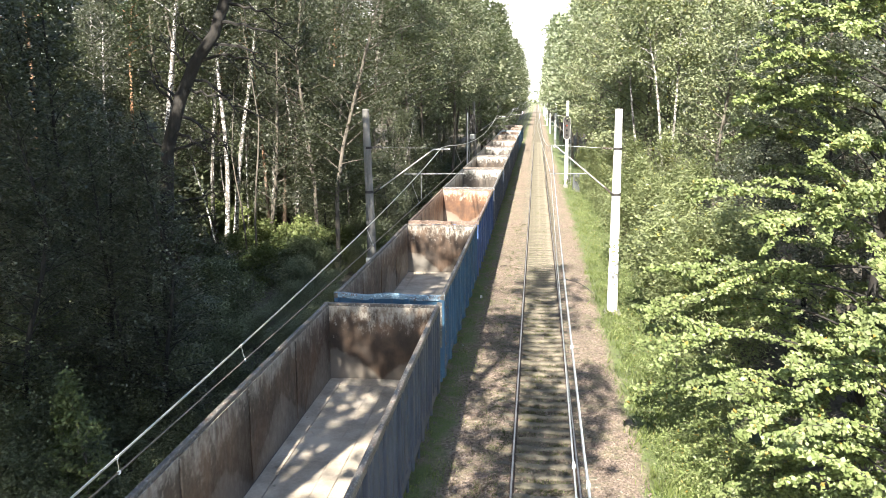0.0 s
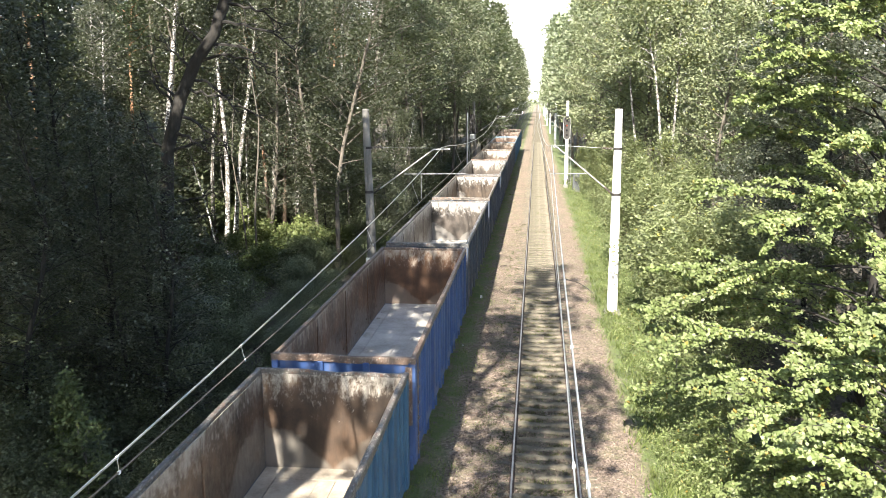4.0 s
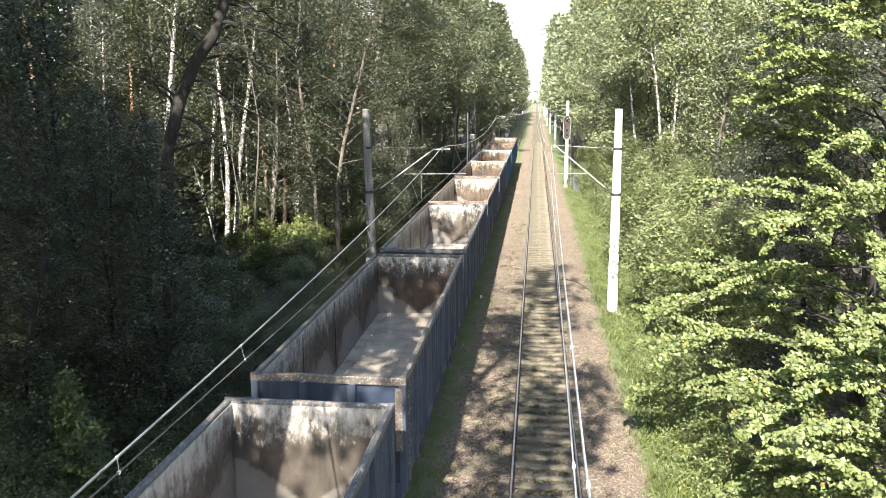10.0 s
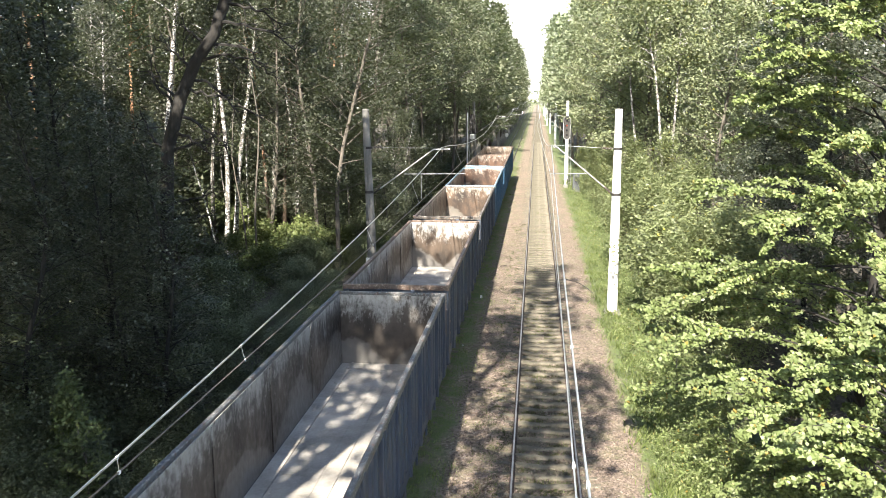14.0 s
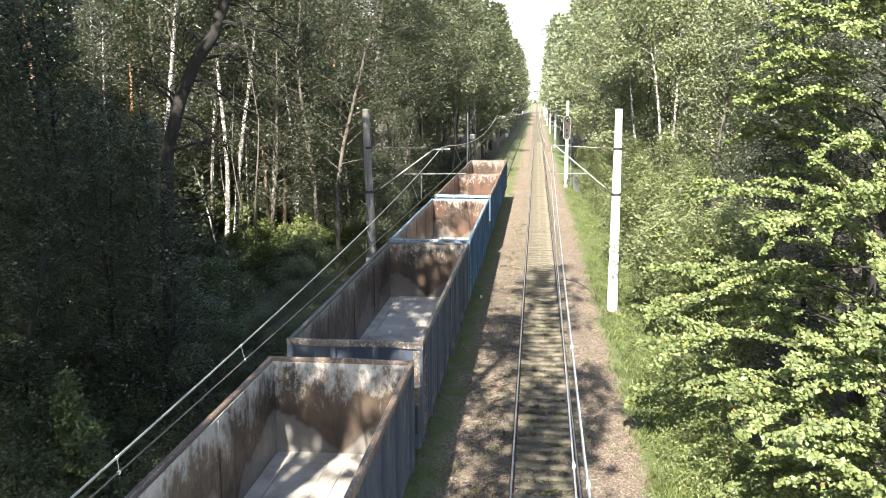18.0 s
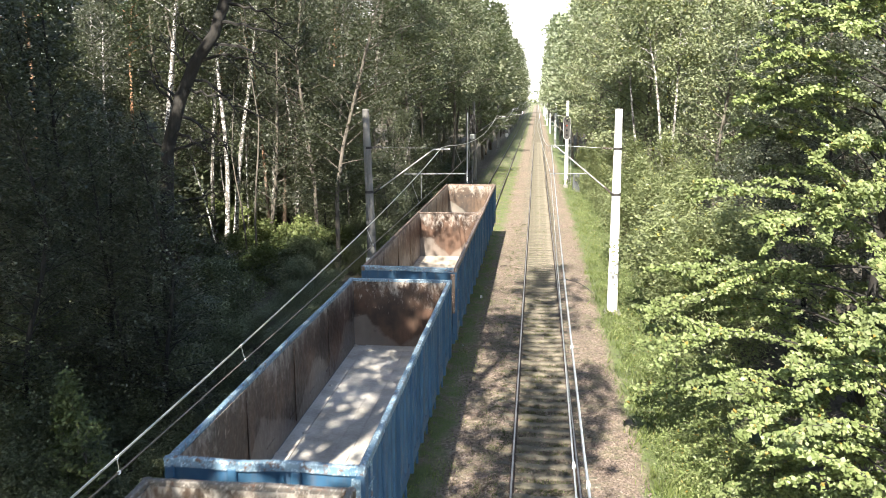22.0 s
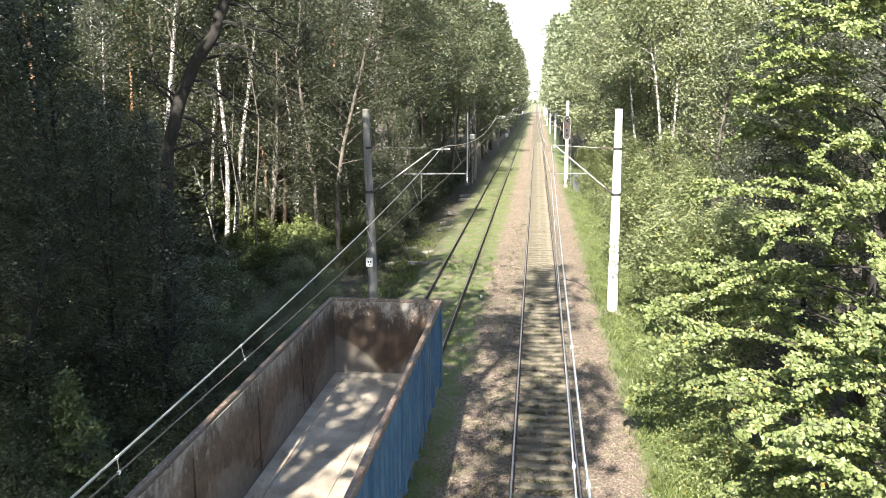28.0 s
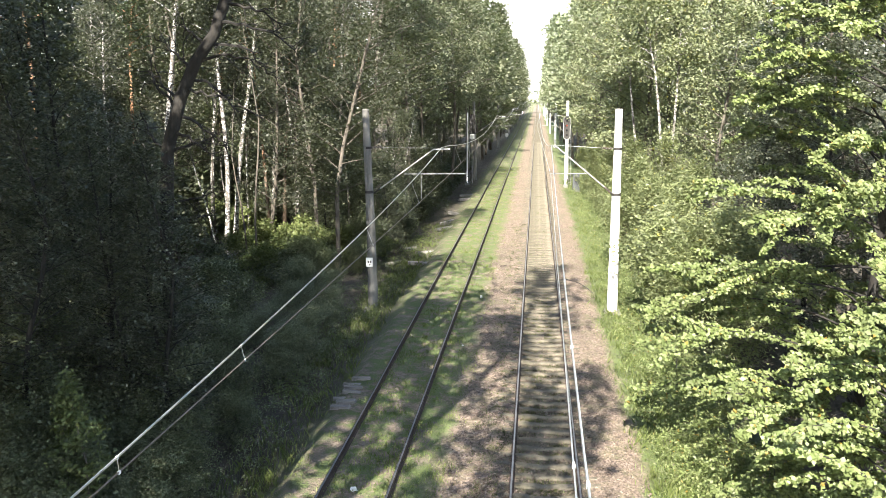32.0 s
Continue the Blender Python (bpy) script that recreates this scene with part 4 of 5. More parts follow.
# low trees darkened by leaf colour below the lighter edge crowns
UNDER = [tree_kind("understorey_tree", "low tree with foliage down to the ground, shade put into its leaves", "tree", M_DARKBARK, M_LEAF_UNDER, "understorey trees",
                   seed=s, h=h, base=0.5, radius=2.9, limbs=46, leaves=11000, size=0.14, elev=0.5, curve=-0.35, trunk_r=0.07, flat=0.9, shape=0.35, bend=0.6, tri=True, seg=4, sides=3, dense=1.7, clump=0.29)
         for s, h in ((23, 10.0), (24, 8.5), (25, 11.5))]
# unseen narrow crowns, set where shade is wanted on the track
NARROW = [tree_kind("slender_tree", "tall slender tree out of view, added to shade the line", "tree", M_DARKBARK, M_LEAF_DARK, SHADY,
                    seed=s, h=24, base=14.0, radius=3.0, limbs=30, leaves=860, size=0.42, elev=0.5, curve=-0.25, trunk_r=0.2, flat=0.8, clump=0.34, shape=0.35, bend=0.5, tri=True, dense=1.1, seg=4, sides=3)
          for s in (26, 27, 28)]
# unseen sparse crowns, added for dappled shade
AIRY = [tree_kind("airy_tree", "tall sparse tree out of view, added to dapple the line with shade", "tree", M_DARKBARK, M_LEAF_DARK, SHADY,
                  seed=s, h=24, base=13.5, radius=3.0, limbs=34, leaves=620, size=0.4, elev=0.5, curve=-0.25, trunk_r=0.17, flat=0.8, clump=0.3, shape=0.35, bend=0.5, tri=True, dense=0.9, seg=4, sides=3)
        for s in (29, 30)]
# pale leaf colour makes these look sunlit behind the birches
SUNLIT = [tree_kind("clearing_tree", "bright tree behind the birches, sunlight put into its pale leaves", "tree", M_BARK, M_LEAF_FAR, SHADY,
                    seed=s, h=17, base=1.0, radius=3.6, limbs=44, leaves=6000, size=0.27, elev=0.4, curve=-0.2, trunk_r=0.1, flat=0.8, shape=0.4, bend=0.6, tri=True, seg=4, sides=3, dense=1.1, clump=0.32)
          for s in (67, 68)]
# unseen loose crowns, added to break up the sun
THIN = [tree_kind("thin_tree", "tall loosely leaved tree out of view, added for its shade", "tree", M_DARKBARK, M_LEAF_DARK, SHADY,
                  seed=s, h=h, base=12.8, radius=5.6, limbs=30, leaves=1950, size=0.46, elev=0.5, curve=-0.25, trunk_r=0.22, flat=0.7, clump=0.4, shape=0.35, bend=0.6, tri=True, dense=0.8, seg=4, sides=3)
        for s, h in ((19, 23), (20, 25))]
PINE = [tree_kind("pine_tree", "pine with bare orange upper trunk and dark crown", "tree", M_PINE, M_LEAF_PINE, "pines in the forest",
                  seed=s, h=h, base=h * 0.62, radius=2.6, limbs=26, leaves=6000, size=0.2, elev=0.3, curve=0.3, trunk_r=0.15, flat=0.6, shape=0.4, bend=0.3, slim=0.25, wood_limb=1.3, tri=True)
        for s, h in ((21, 22), (22, 20))]
# leaf colour lightened in place of skylight on the bank
NEARBUSH = [tree_kind("undergrowth_bush", "dense leafy bush on the shady bank, fill light put into its leaves", "bush", M_BARK, M_LEAF_BANK, "undergrowth bushes",
                      seed=s, h=3.0, base=0.2, radius=2.0, limbs=34, leaves=11000, size=0.085, slim=0.6, seg=4, sides=3, elev=0.6, curve=-0.4, trunk_r=0.03, flat=0.8, shape=0.4, bend=0.5)
            for s in (34, 35, 36)]
BUSH = [tree_kind("undergrowth_bush", "leafy green bush under the trees, shade put into its leaves", "bush", M_BARK, M_LEAF_UNDER, "undergrowth bushes",
                  seed=s, h=3.0, base=0.2, radius=1.9, limbs=24, leaves=3300, size=0.18, tri=True, seg=4, sides=3, elev=0.6, curve=-0.4, trunk_r=0.03, flat=0.8, shape=0.4, bend=0.5)
        for s in (31, 32, 33)]
WILLOW = [tree_kind("willow_bush", "pale grey-green willow bush beside the gravel", "bush", M_BARK, M_LEAF_WILLOW, "willow bushes",
                    seed=s, h=h, base=0.2, radius=2.1, limbs=44, leaves=9800, size=0.16, tri=True, seg=4, sides=3, elev=0.9, curve=-0.45, trunk_r=0.035, flat=1.3, shape=0.35, bend=0.5, up=0.9, slim=0.32)
          for s, h in ((41, 5.2), (42, 4.4), (43, 6.2))]
# leaf colour lightened for the sunny side
MAPLE = [tree_kind("roadside_tree", "light green broadleaf tree behind the willows, sunlight put into its leaves", "tree", M_BARK, M_LEAF_BIRCH, SUNNY,
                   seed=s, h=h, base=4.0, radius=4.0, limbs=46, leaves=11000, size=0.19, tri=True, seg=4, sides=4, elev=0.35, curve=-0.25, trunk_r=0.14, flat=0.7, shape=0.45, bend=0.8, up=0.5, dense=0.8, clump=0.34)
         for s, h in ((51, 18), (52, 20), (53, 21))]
FAR_L = [tree_kind("forest_tree", "green forest tree far along the line, sunlight put into its leaves", "tree", M_BARK, M_LEAF_EDGE, "far trees on the shady side",
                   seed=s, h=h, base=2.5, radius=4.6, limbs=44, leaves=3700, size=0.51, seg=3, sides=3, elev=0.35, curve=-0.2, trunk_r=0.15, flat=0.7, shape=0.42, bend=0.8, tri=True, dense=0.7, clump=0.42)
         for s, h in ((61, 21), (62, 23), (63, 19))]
EDGE = [tree_kind("edge_tree", "tall broadleaf tree at the edge of the forest, sunlight put into its leaves", "tree", M_BARK, M_LEAF_EDGE, SHADY,
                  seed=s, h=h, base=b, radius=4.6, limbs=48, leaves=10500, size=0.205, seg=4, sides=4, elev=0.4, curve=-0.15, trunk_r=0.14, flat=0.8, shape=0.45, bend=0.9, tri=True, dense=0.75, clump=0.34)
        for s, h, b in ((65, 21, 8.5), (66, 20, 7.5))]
FAR_R = [tree_kind("sunny_forest_tree", "light green forest tree far along the line, sun and haze put into its leaves", "tree", M_BARK, M_LEAF_FAR, "far trees on the sunny side",
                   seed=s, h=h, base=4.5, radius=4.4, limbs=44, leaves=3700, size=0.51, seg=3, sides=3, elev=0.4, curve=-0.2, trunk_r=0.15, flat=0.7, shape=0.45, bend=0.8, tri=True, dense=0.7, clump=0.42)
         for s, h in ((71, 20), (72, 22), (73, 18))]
# near trees on the sunny side: long level sprays of light green leaves
def spray_meshes(seed, h, base, radius, limbs, size, trunk_r, per_metre=62, twigs=1.5, droop=-0.65, width=0.25):
    """A tree of long flat leafy sprays: limbs with side twigs, leaves set along both sides of each."""
    r = np.random.default_rng(seed)
    wood, at, side, way = Geo(), [], [], []
    wood.tube([(0, 0, -0.3), (r.normal(0, 0.1), r.normal(0, 0.1), h * 0.5), (r.normal(0, 0.2), r.normal(0, 0.2), h)], [trunk_r * 1.2, trunk_r * 0.75, trunk_r * 0.15], 9)
    runs = []
    for i in range(limbs):
        u = ((i + r.uniform(0, 1)) / limbs) ** 0.75
        z = base + (h * 0.96 - base) * u
        ln = radius * max(0.2, (1 - u) ** 0.42) * r.uniform(0.75, 1.15)
        az = i * 2.399 + r.normal(0, 0.35)
        pts = limb_path(r, (0, 0, z), az, 0.42 + 0.4 * u + r.normal(0, 0.27), ln, droop - 0.45 * r.uniform(), 8)
        wood.tube(pts, np.linspace(1, 0.15, len(pts)) * trunk_r * 0.3 * (1 - 0.5 * u), 4, False)
        runs.append((pts, 0.3))
        for k in range(int(ln * twigs)):
            f = r.uniform(0.2, 0.92)
            p0 = [np.interp(f * 8, range(9), pts[:, q]) for q in range(3)]
            tw = limb_path(r, p0, az + r.choice((-1, 1)) * r.uniform(0.35, 0.9), 0.25 + r.normal(0, 0.2), ln * (1.05 - f) * r.uniform(0.45, 0.8) + 0.3, -0.6, 5)
            wood.tube(tw, np.linspace(0.012, 0.004, len(tw)), 3, False)
            runs.append((tw, 0.0))
    for pts, f0 in runs:
        ln = np.linalg.norm(np.diff(pts, axis=0), axis=1).sum()
        n = int(ln * per_metre)
        f = f0 + (1.02 - f0) * r.uniform(0, 1, n) ** 0.9
        c = np.stack([np.interp(f * (len(pts) - 1), range(len(pts)), pts[:, q]) for q in range(3)], 1)
        d = (pts[-1] - pts[0]) / np.linalg.norm(pts[-1] - pts[0])
        s = np.cross(d, (0, 0, 1.0))
        s /= np.linalg.norm(s)
        off = r.uniform(-1, 1, n) * width * np.clip(1.35 - f, 0.15, 1.0)
        at.append(c + s * off[:, None] + np.stack([np.zeros(n), np.zeros(n), -0.25 * np.abs(off) + r.normal(0, 0.035, n)], 1))
    p = np.concatenate(at)
    return wood.mesh("trunk", True), quads_mesh("crown", leaf_quads(r, p, size, 0.6, slim=0.72, face=(-0.15, -0.78, 0.6)))


def spray_tree(name, label, category, group, **kw):
    t = tagged(empty(name), label, category, group)
    a, b = spray_meshes(**kw)
    part("trunk", a, M_DARKBARK, t)
    part("crown", b, M_LEAF_BRIGHT, t)
    return t


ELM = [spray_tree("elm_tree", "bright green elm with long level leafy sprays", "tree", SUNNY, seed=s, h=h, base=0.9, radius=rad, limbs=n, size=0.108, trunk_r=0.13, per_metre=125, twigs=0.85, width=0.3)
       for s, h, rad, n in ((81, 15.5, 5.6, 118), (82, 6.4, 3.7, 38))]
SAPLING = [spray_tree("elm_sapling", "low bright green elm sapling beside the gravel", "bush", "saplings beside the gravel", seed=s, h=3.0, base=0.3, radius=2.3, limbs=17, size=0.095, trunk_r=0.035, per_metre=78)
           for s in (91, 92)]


def jit(n, x0, x1, y0, y1, s0=0.85, s1=1.15):
    return [(rng.uniform(x0, x1), y0 + (y1 - y0) * (i + rng.uniform(0, 1)) / n, rng.uniform(s0, s1)) for i in range(n)]


# right, near
rows_of(ELM[:1], [(7.5, 20.2, 1.0)])
rows_of(ELM[1:], [(6.7, 15.4, 1.0)])
rows_of(SAPLING, [(5.1, 17.8, 0.7), (5.9, 19.8, 0.9), (4.9, 21.8, 0.5), (5.4, 25.0, 0.6), (6.3, 17.0, 0.9), (4.6, 28.0, 0.45)])
# left: front row of birches and alders, pines and more behind, bushes under them
leaning(BIRCH, [(-22.1, 46.0, 5.7, 1.12), (-19.0, 48.0, 1.4, 1.0), (-19.0, 49.3, 6.5, 0.98), (-21.45, 52.0, 3.0, 0.9), (-26.5, 48.0, 3.7, 0.8), (-24.6, 58.0, -2.0, 0.95), (-31.0, 55.0, 2.0, 0.9), (-15.6, 66.0, 1.0, 0.95), (-12.6, 70.0, 3.0, 0.9), (-13.4, 84.0, 1.0, 1.0)])
leaning(SLIM, [(-19.1, 47.0, -7.9, 0.75), (-18.1, 54.0, 4.4, 1.1), (-20.4, 56.0, 2.1, 1.0), (-15.0, 50.0, -0.9, 1.25), (-23.6, 50.0, 4.0, 0.8), (-16.4, 57.0, 3.0, 1.0), (-13.3, 54.0, -3.0, 0.9), (-17.3, 60.0, -2.0, 1.1)])
leaning(PINE, [(-18.9, 56.0, -3.4, 0.85), (-18.3, 57.5, 2.0, 1.0), (-28.3, 55.0, 4.0, 1.0), (-22.6, 62.0, 1.0, 1.0), (-26.0, 66.0, 0.0, 1.0), (-33.0, 52.0, -2.0, 1.0), (-16.0, 74.0, 1.0, 1.0), (-20.0, 80.0, 0.0, 1.05), (-30.0, 76.0, 2.0, 1.0)])
leaning(ASPEN, [(-11.06, 44.0, 5.9, 0.95), (-16.2, 47.0, 6.7, 0.9)])
rows_of(UNDER, [(-28.5, 58.0, 1.1), (-25.5, 61.0, 1.0), (-23.0, 59.5, 0.7), (-20.6, 63.0, 0.8), (-18.2, 66.0, 0.9), (-16.2, 61.0, 0.95), (-13.9, 59.0, 1.0), (-12.0, 55.0, 0.9), (-14.1, 52.5, 1.05), (-12.9, 48.5, 1.0), (-11.9, 50.5, 0.8), (-9.7, 50.5, 0.75), (-10.2, 57.0, 0.9), (-9.6, 63.0, 0.8), (-9.4, 69.0, 0.8), (-10.6, 76.0, 0.9), (-11.4, 83.0, 0.8), (-11.2, 95.0, 0.9), (-10.8, 104.0, 0.9), (-26.0, 44.0, 0.8), (-29.5, 50.0, 1.1)])
rows_of(SUNLIT, [(-24.4, 55.5, 1.0), (-22.4, 57.5, 1.05), (-20.6, 58.5, 0.7)])
rows_of(ALDER, [(-15.0, 25.0, 0.72), (-18.5, 28.0, 0.78), (-22.5, 32.0, 1.0), (-20.5, 23.5, 1.0), (-25.0, 29.0, 1.1), (-28.0, 37.0, 0.95), (-17.5, 31.5, 0.55), (-24.5, 38.0, 0.75), (-30.0, 32.0, 1.15), (-22.0, 27.0, 0.9), (-16.5, 21.5, 0.78), (-26.5, 34.0, 1.05), (-11.2, 20.6, 0.49), (-9.9, 20.2, 0.46), (-10.4, 20.9, 0.46), (-12.1, 21.0, 0.52), (-13.2, 19.0, 0.55), (-12.2, 23.5, 0.5)])
rows_of(EDGE, jit(12, -11, -8.8, 60, 118, 1.0, 1.2))
rows_of(ASPEN, [(-13.0, 72.0, 1.3), (-16.5, 90.0, 1.35), (-13.0, 47.0, 0.9), (-10.8, 57.0, 1.05), (-15.5, 54.0, 1.0), (-33, 44, 1.1)] + jit(14, -30, -15, 50, 120, 0.9, 1.2))
# dark-leaved alders stand in for the shade behind the elm
rows_of(ALDER, [(11.2, 21.5, 0.68), (9.0, 26.5, 0.6), (9.6, 31.0, 0.7), (13.0, 24.0, 0.75), (8.8, 37.0, 0.6)])
rows_of(NEARBUSH, jit(10, -9.8, -8.7, 15, 36, 0.35, 0.7) + jit(12, -13.0, -10.2, 17, 50, 0.5, 1.0) + jit(6, -19, -13, 18, 30, 0.9, 1.4) + [(-11.2, 15.0, 0.8), (-9.9, 14.2, 0.6), (-12.6, 16.6, 1.0), (-10.4, 17.0, 0.7), (-11.6, 18.6, 0.9), (-13.6, 18.6, 1.1), (-12.4, 20.5, 1.0), (-14.8, 20.6, 1.2)])
rows_of(BUSH, jit(5, -18, -12, 30, 42, 0.5, 0.8) + jit(10, -26, -18, 24, 60, 1.2, 1.9) + jit(9, -10.6, -8.8, 54, 82, 0.6, 1.0) + jit(8, -10.5, -9.0, 82, 115, 0.6, 1.1) + jit(12, -25, -12, 58, 80, 1.3, 2.0))
# unseen tall trees beside and behind the eye, added to cast shade on the line
leaning(NARROW, [(-7.1, -4.8, 11.0, 1.0), (-7.2, -0.8, 12.2, 1.0), (-7.0, 5.2, 5.5, 1.0), (-8.4, 9.3, 4.0, 1.0), (-9.4, -1.3, 0.0, 1.0), (-9.4, 3.7, 0.0, 1.0), (-8.4, 7.7, 1.0, 1.0), (-7.6, 6.5, 8.5, 1.3), (-15.2, 14.5, 13.0, 1.1), (-17.0, 16.0, 15.0, 1.15)])
leaning(AIRY, [(-8.0, -3.6, 3.4, 1.0), (-7.2, 1.4, 1.0, 1.0), (-9.2, 9.8, 3.0, 1.0), (-9.6, 7.0, 2.0, 1.0)])
rows_of(THIN, [(-12.2, 1.0, 1.0), (-13.2, 4.5, 1.0), (-13.7, 17.2, 1.12)])
rows_of(SHADE, [(-17.0, 15.0, 1.0), (-21.0, 18.0, 1.0), (-25.0, 21.0, 1.0), (-13.0, 1.0, 1.0), (-13.0, -8.0, 1.0), (-14.5, 8.0, 1.0), (-19.0, 11.0, 1.0), (-19.0, 1.0, 1.0), (-24.0, 14.0, 1.0), (-26.0, 4.0, 1.0), (-31.0, 20.0, 1.0), (-33.0, 9.0, 1.0), (-14, -15, 1.0)])
# right
rows_of(WILLOW, jit(10, 4.9, 6.2, 28, 62, 0.8, 1.1) + [(6.3, 27.5, 0.9), (6.0, 30.5, 1.0), (7.2, 33.0, 1.1)] + jit(4, 6.4, 7.4, 36, 60, 0.95, 1.2) + jit(6, 4.6, 5.6, 62, 95, 0.6, 0.9))
rows_of(MAPLE, jit(2, 10, 11.5, 44, 60, 0.9, 1.1) + jit(9, 6.0, 7.6, 60, 112, 1.15, 1.35) + [(9.5, 64.0, 1.25), (12.0, 58.0, 1.2), (14.5, 66.0, 1.25), (10.5, 78.0, 1.3)] + jit(5, 13, 19, 48, 95, 0.95, 1.15))
# darkened leaves imitate the shaded trees behind the elm
rows_of(ASPEN, [(9.6, 36.0, 0.85), (12.0, 33.0, 0.9), (15.0, 37.0, 1.0), (12.2, 42.0, 0.95), (18.0, 42.0, 1.1), (10.6, 29.0, 0.7)])
leaning(BIRCH_S, [(8.2, 55.0, -5.8, 0.95), (8.3, 55.6, 1.1, 0.95), (7.2, 60.0, -3.3, 0.9), (6.5, 75.0, 1.0, 0.9)])
# far along both sides
rows_of(FAR_L, jit(30, -10.0, -8.0, 116, 440, 1.15, 1.4) + jit(14, -24, -15, 118, 400, 1.1, 1.3))
rows_of(FAR_R, jit(32, 4.9, 6.2, 106, 440, 1.15, 1.4) + jit(14, 11, 20, 108, 400, 1.1, 1.3))


# thin bare stems among the birches, low growth behind with sun in its colour
STEM = [tree_kind("bare_stem", "thin bare dead stem leaning among the birches", "tree", mat, M_LEAF_DARK, "dead stems", seed=s, h=h, base=h * 0.5, radius=1.2, limbs=9, leaves=60, size=0.12,
                  elev=0.6, curve=-0.3, trunk_r=0.055, bend=0.45, seg=4, sides=3) for s, h, mat in ((95, 11, M_BARK), (96, 9, M_BIRCH), (97, 12, M_BARK))]
rows_of(STEM, [(rng.uniform(-22, -12.5), rng.uniform(42, 58), rng.uniform(0.8, 1.2)) for _ in range(7)] + [(-11.6, 49.0, 1.2), (-10.9, 54.0, 1.1), (-9.9, 62.0, 1.0)])
LOWGROWTH = [tree_kind("hazel_bush", "yellow-green bush between the trunks, sunlight put into its leaves", "bush", M_BARK, M_LEAF_HAZEL, "sunlit bushes", seed=s, h=2.6, base=0.2, radius=1.5, limbs=18, leaves=3000, size=0.16,
                       elev=0.7, curve=-0.4, trunk_r=0.03, bend=0.4, seg=4, sides=3, tri=True, wood_limb=0) for s in (98, 99)]
rows_of(LOWGROWTH, [(-12.3, 45.0, 1.0), (-13.4, 47.0, 1.1), (-11.6, 47.8, 0.9), (-14.8, 46.5, 0.9), (-19.4, 51.0, 1.0), (-17.2, 49.0, 0.9), (-21.5, 53.0, 1.1), (-10.4, 45.5, 0.6), (-9.6, 50.0, 0.6), (-9.4, 58.0, 0.7)] + jit(14, -17.5, -9.6, 40, 52, 0.6, 1.0) + jit(16, -22, -9.5, 52, 72, 0.8, 1.2))
# light leaf colour makes the sapling look lit although it stands in shade
BANKLING = [tree_kind("bank_sapling", "slim light green sapling before the dark bushes, sunlight put into its leaves", "bush", M_BARK, M_LEAF_HAZEL, "saplings on the shady bank", seed=94, h=4.3, base=1.2, radius=1.15, limbs=16, leaves=1500, size=0.105,
                      elev=0.8, curve=-0.4, trunk_r=0.025, bend=0.3, seg=4, sides=3, clump=0.16)]
rows_of(BANKLING, [(-9.75, 15.3, 1.0), (-10.6, 16.2, 0.8), (-11.6, 24.0, 0.7)])


def far_woods(name, x0, x1, y0, y1, h, n, mat, label, size=0.95):
    """The depth of the forest behind the trees that can be told apart."""
    r = np.random.default_rng(len(name) + n)
    p = np.stack([r.uniform(x0, x1, n), r.uniform(y0, y1, n), h * r.uniform(0, 1, n) ** 0.9 - 0.6], 1)
    top = h * (0.75 + 0.25 * np.sin(p[:, 0] * 0.7) * np.sin(p[:, 1] * 0.5))
    p = p[p[:, 2] < top]
    ob = part(name, quads_mesh(name, leaf_quads(r, p, size, 0.3, tri=True)), mat)
    tagged(ob, label, "woods", kind="stuff")


# forest gloom is put into the leaf colour here
far_woods("deep_woods", -50, -36, 10, 190, 30, 78000, M_LEAF_DARK, "depth of the forest behind the trees, shade put into its dark leaves", 1.15)
# darkened leaf colour gives the elm a shaded background
far_woods("sunny_deep_woods", 21, 40, 8, 200, 25, 36000, M_LEAF_SHADED, "green depth of the forest behind the trees, shade put into its leaves")


# haze comes only from the pale leaf colour
far_woods("distant_trees", -160, 140, 820, 900, 15, 6000, M_LEAF_FAR, "trees beyond the far bridge, haze put into their pale leaves", 3.2)


# ---------------------------------------------------------------- low plants
def tufts(name, spots, blades, h, width, mat, label, spread=0.12):
    """Grass and weeds: many bent blades standing in tufts."""
    r = np.random.default_rng(len(spots) + blades)
    n = len(spots) * blades
    base = np.repeat(np.column_stack([spots, ground_z(spots[:, 0], spots[:, 1]) - 0.03]), blades, 0)
    base[:, :2] += r.normal(0, spread, (n, 2))
    az = r.uniform(0, 2 * np.pi, n)
    hh = h * r.uniform(0.4, 1.3, n)
    lean = r.uniform(0.1, 0.7, n) * hh
    d = np.stack([np.cos(az), np.sin(az), np.zeros(n)], 1)
    s = np.stack([-np.sin(az), np.cos(az), np.zeros(n)], 1) * (width * r.uniform(0.6, 1.4, n))[:, None] / 2
    mid = base + d * (lean * 0.3)[:, None] + np.array([0, 0, 1.0]) * (hh * 0.6)[:, None]
    tip = base + d * lean[:, None] + np.array([0, 0, 1.0]) * hh[:, None]
    q = np.stack([base - s * 0.6, base + s * 0.6, mid + s, tip], 1)
    q[:, 0] = np.where(r.uniform(size=n)[:, None] > 0.5, base - s * 0.6, mid - s)
    ob = part(name, quads_mesh(name, q), mat)
    tagged(ob, label, "grass", kind="stuff")


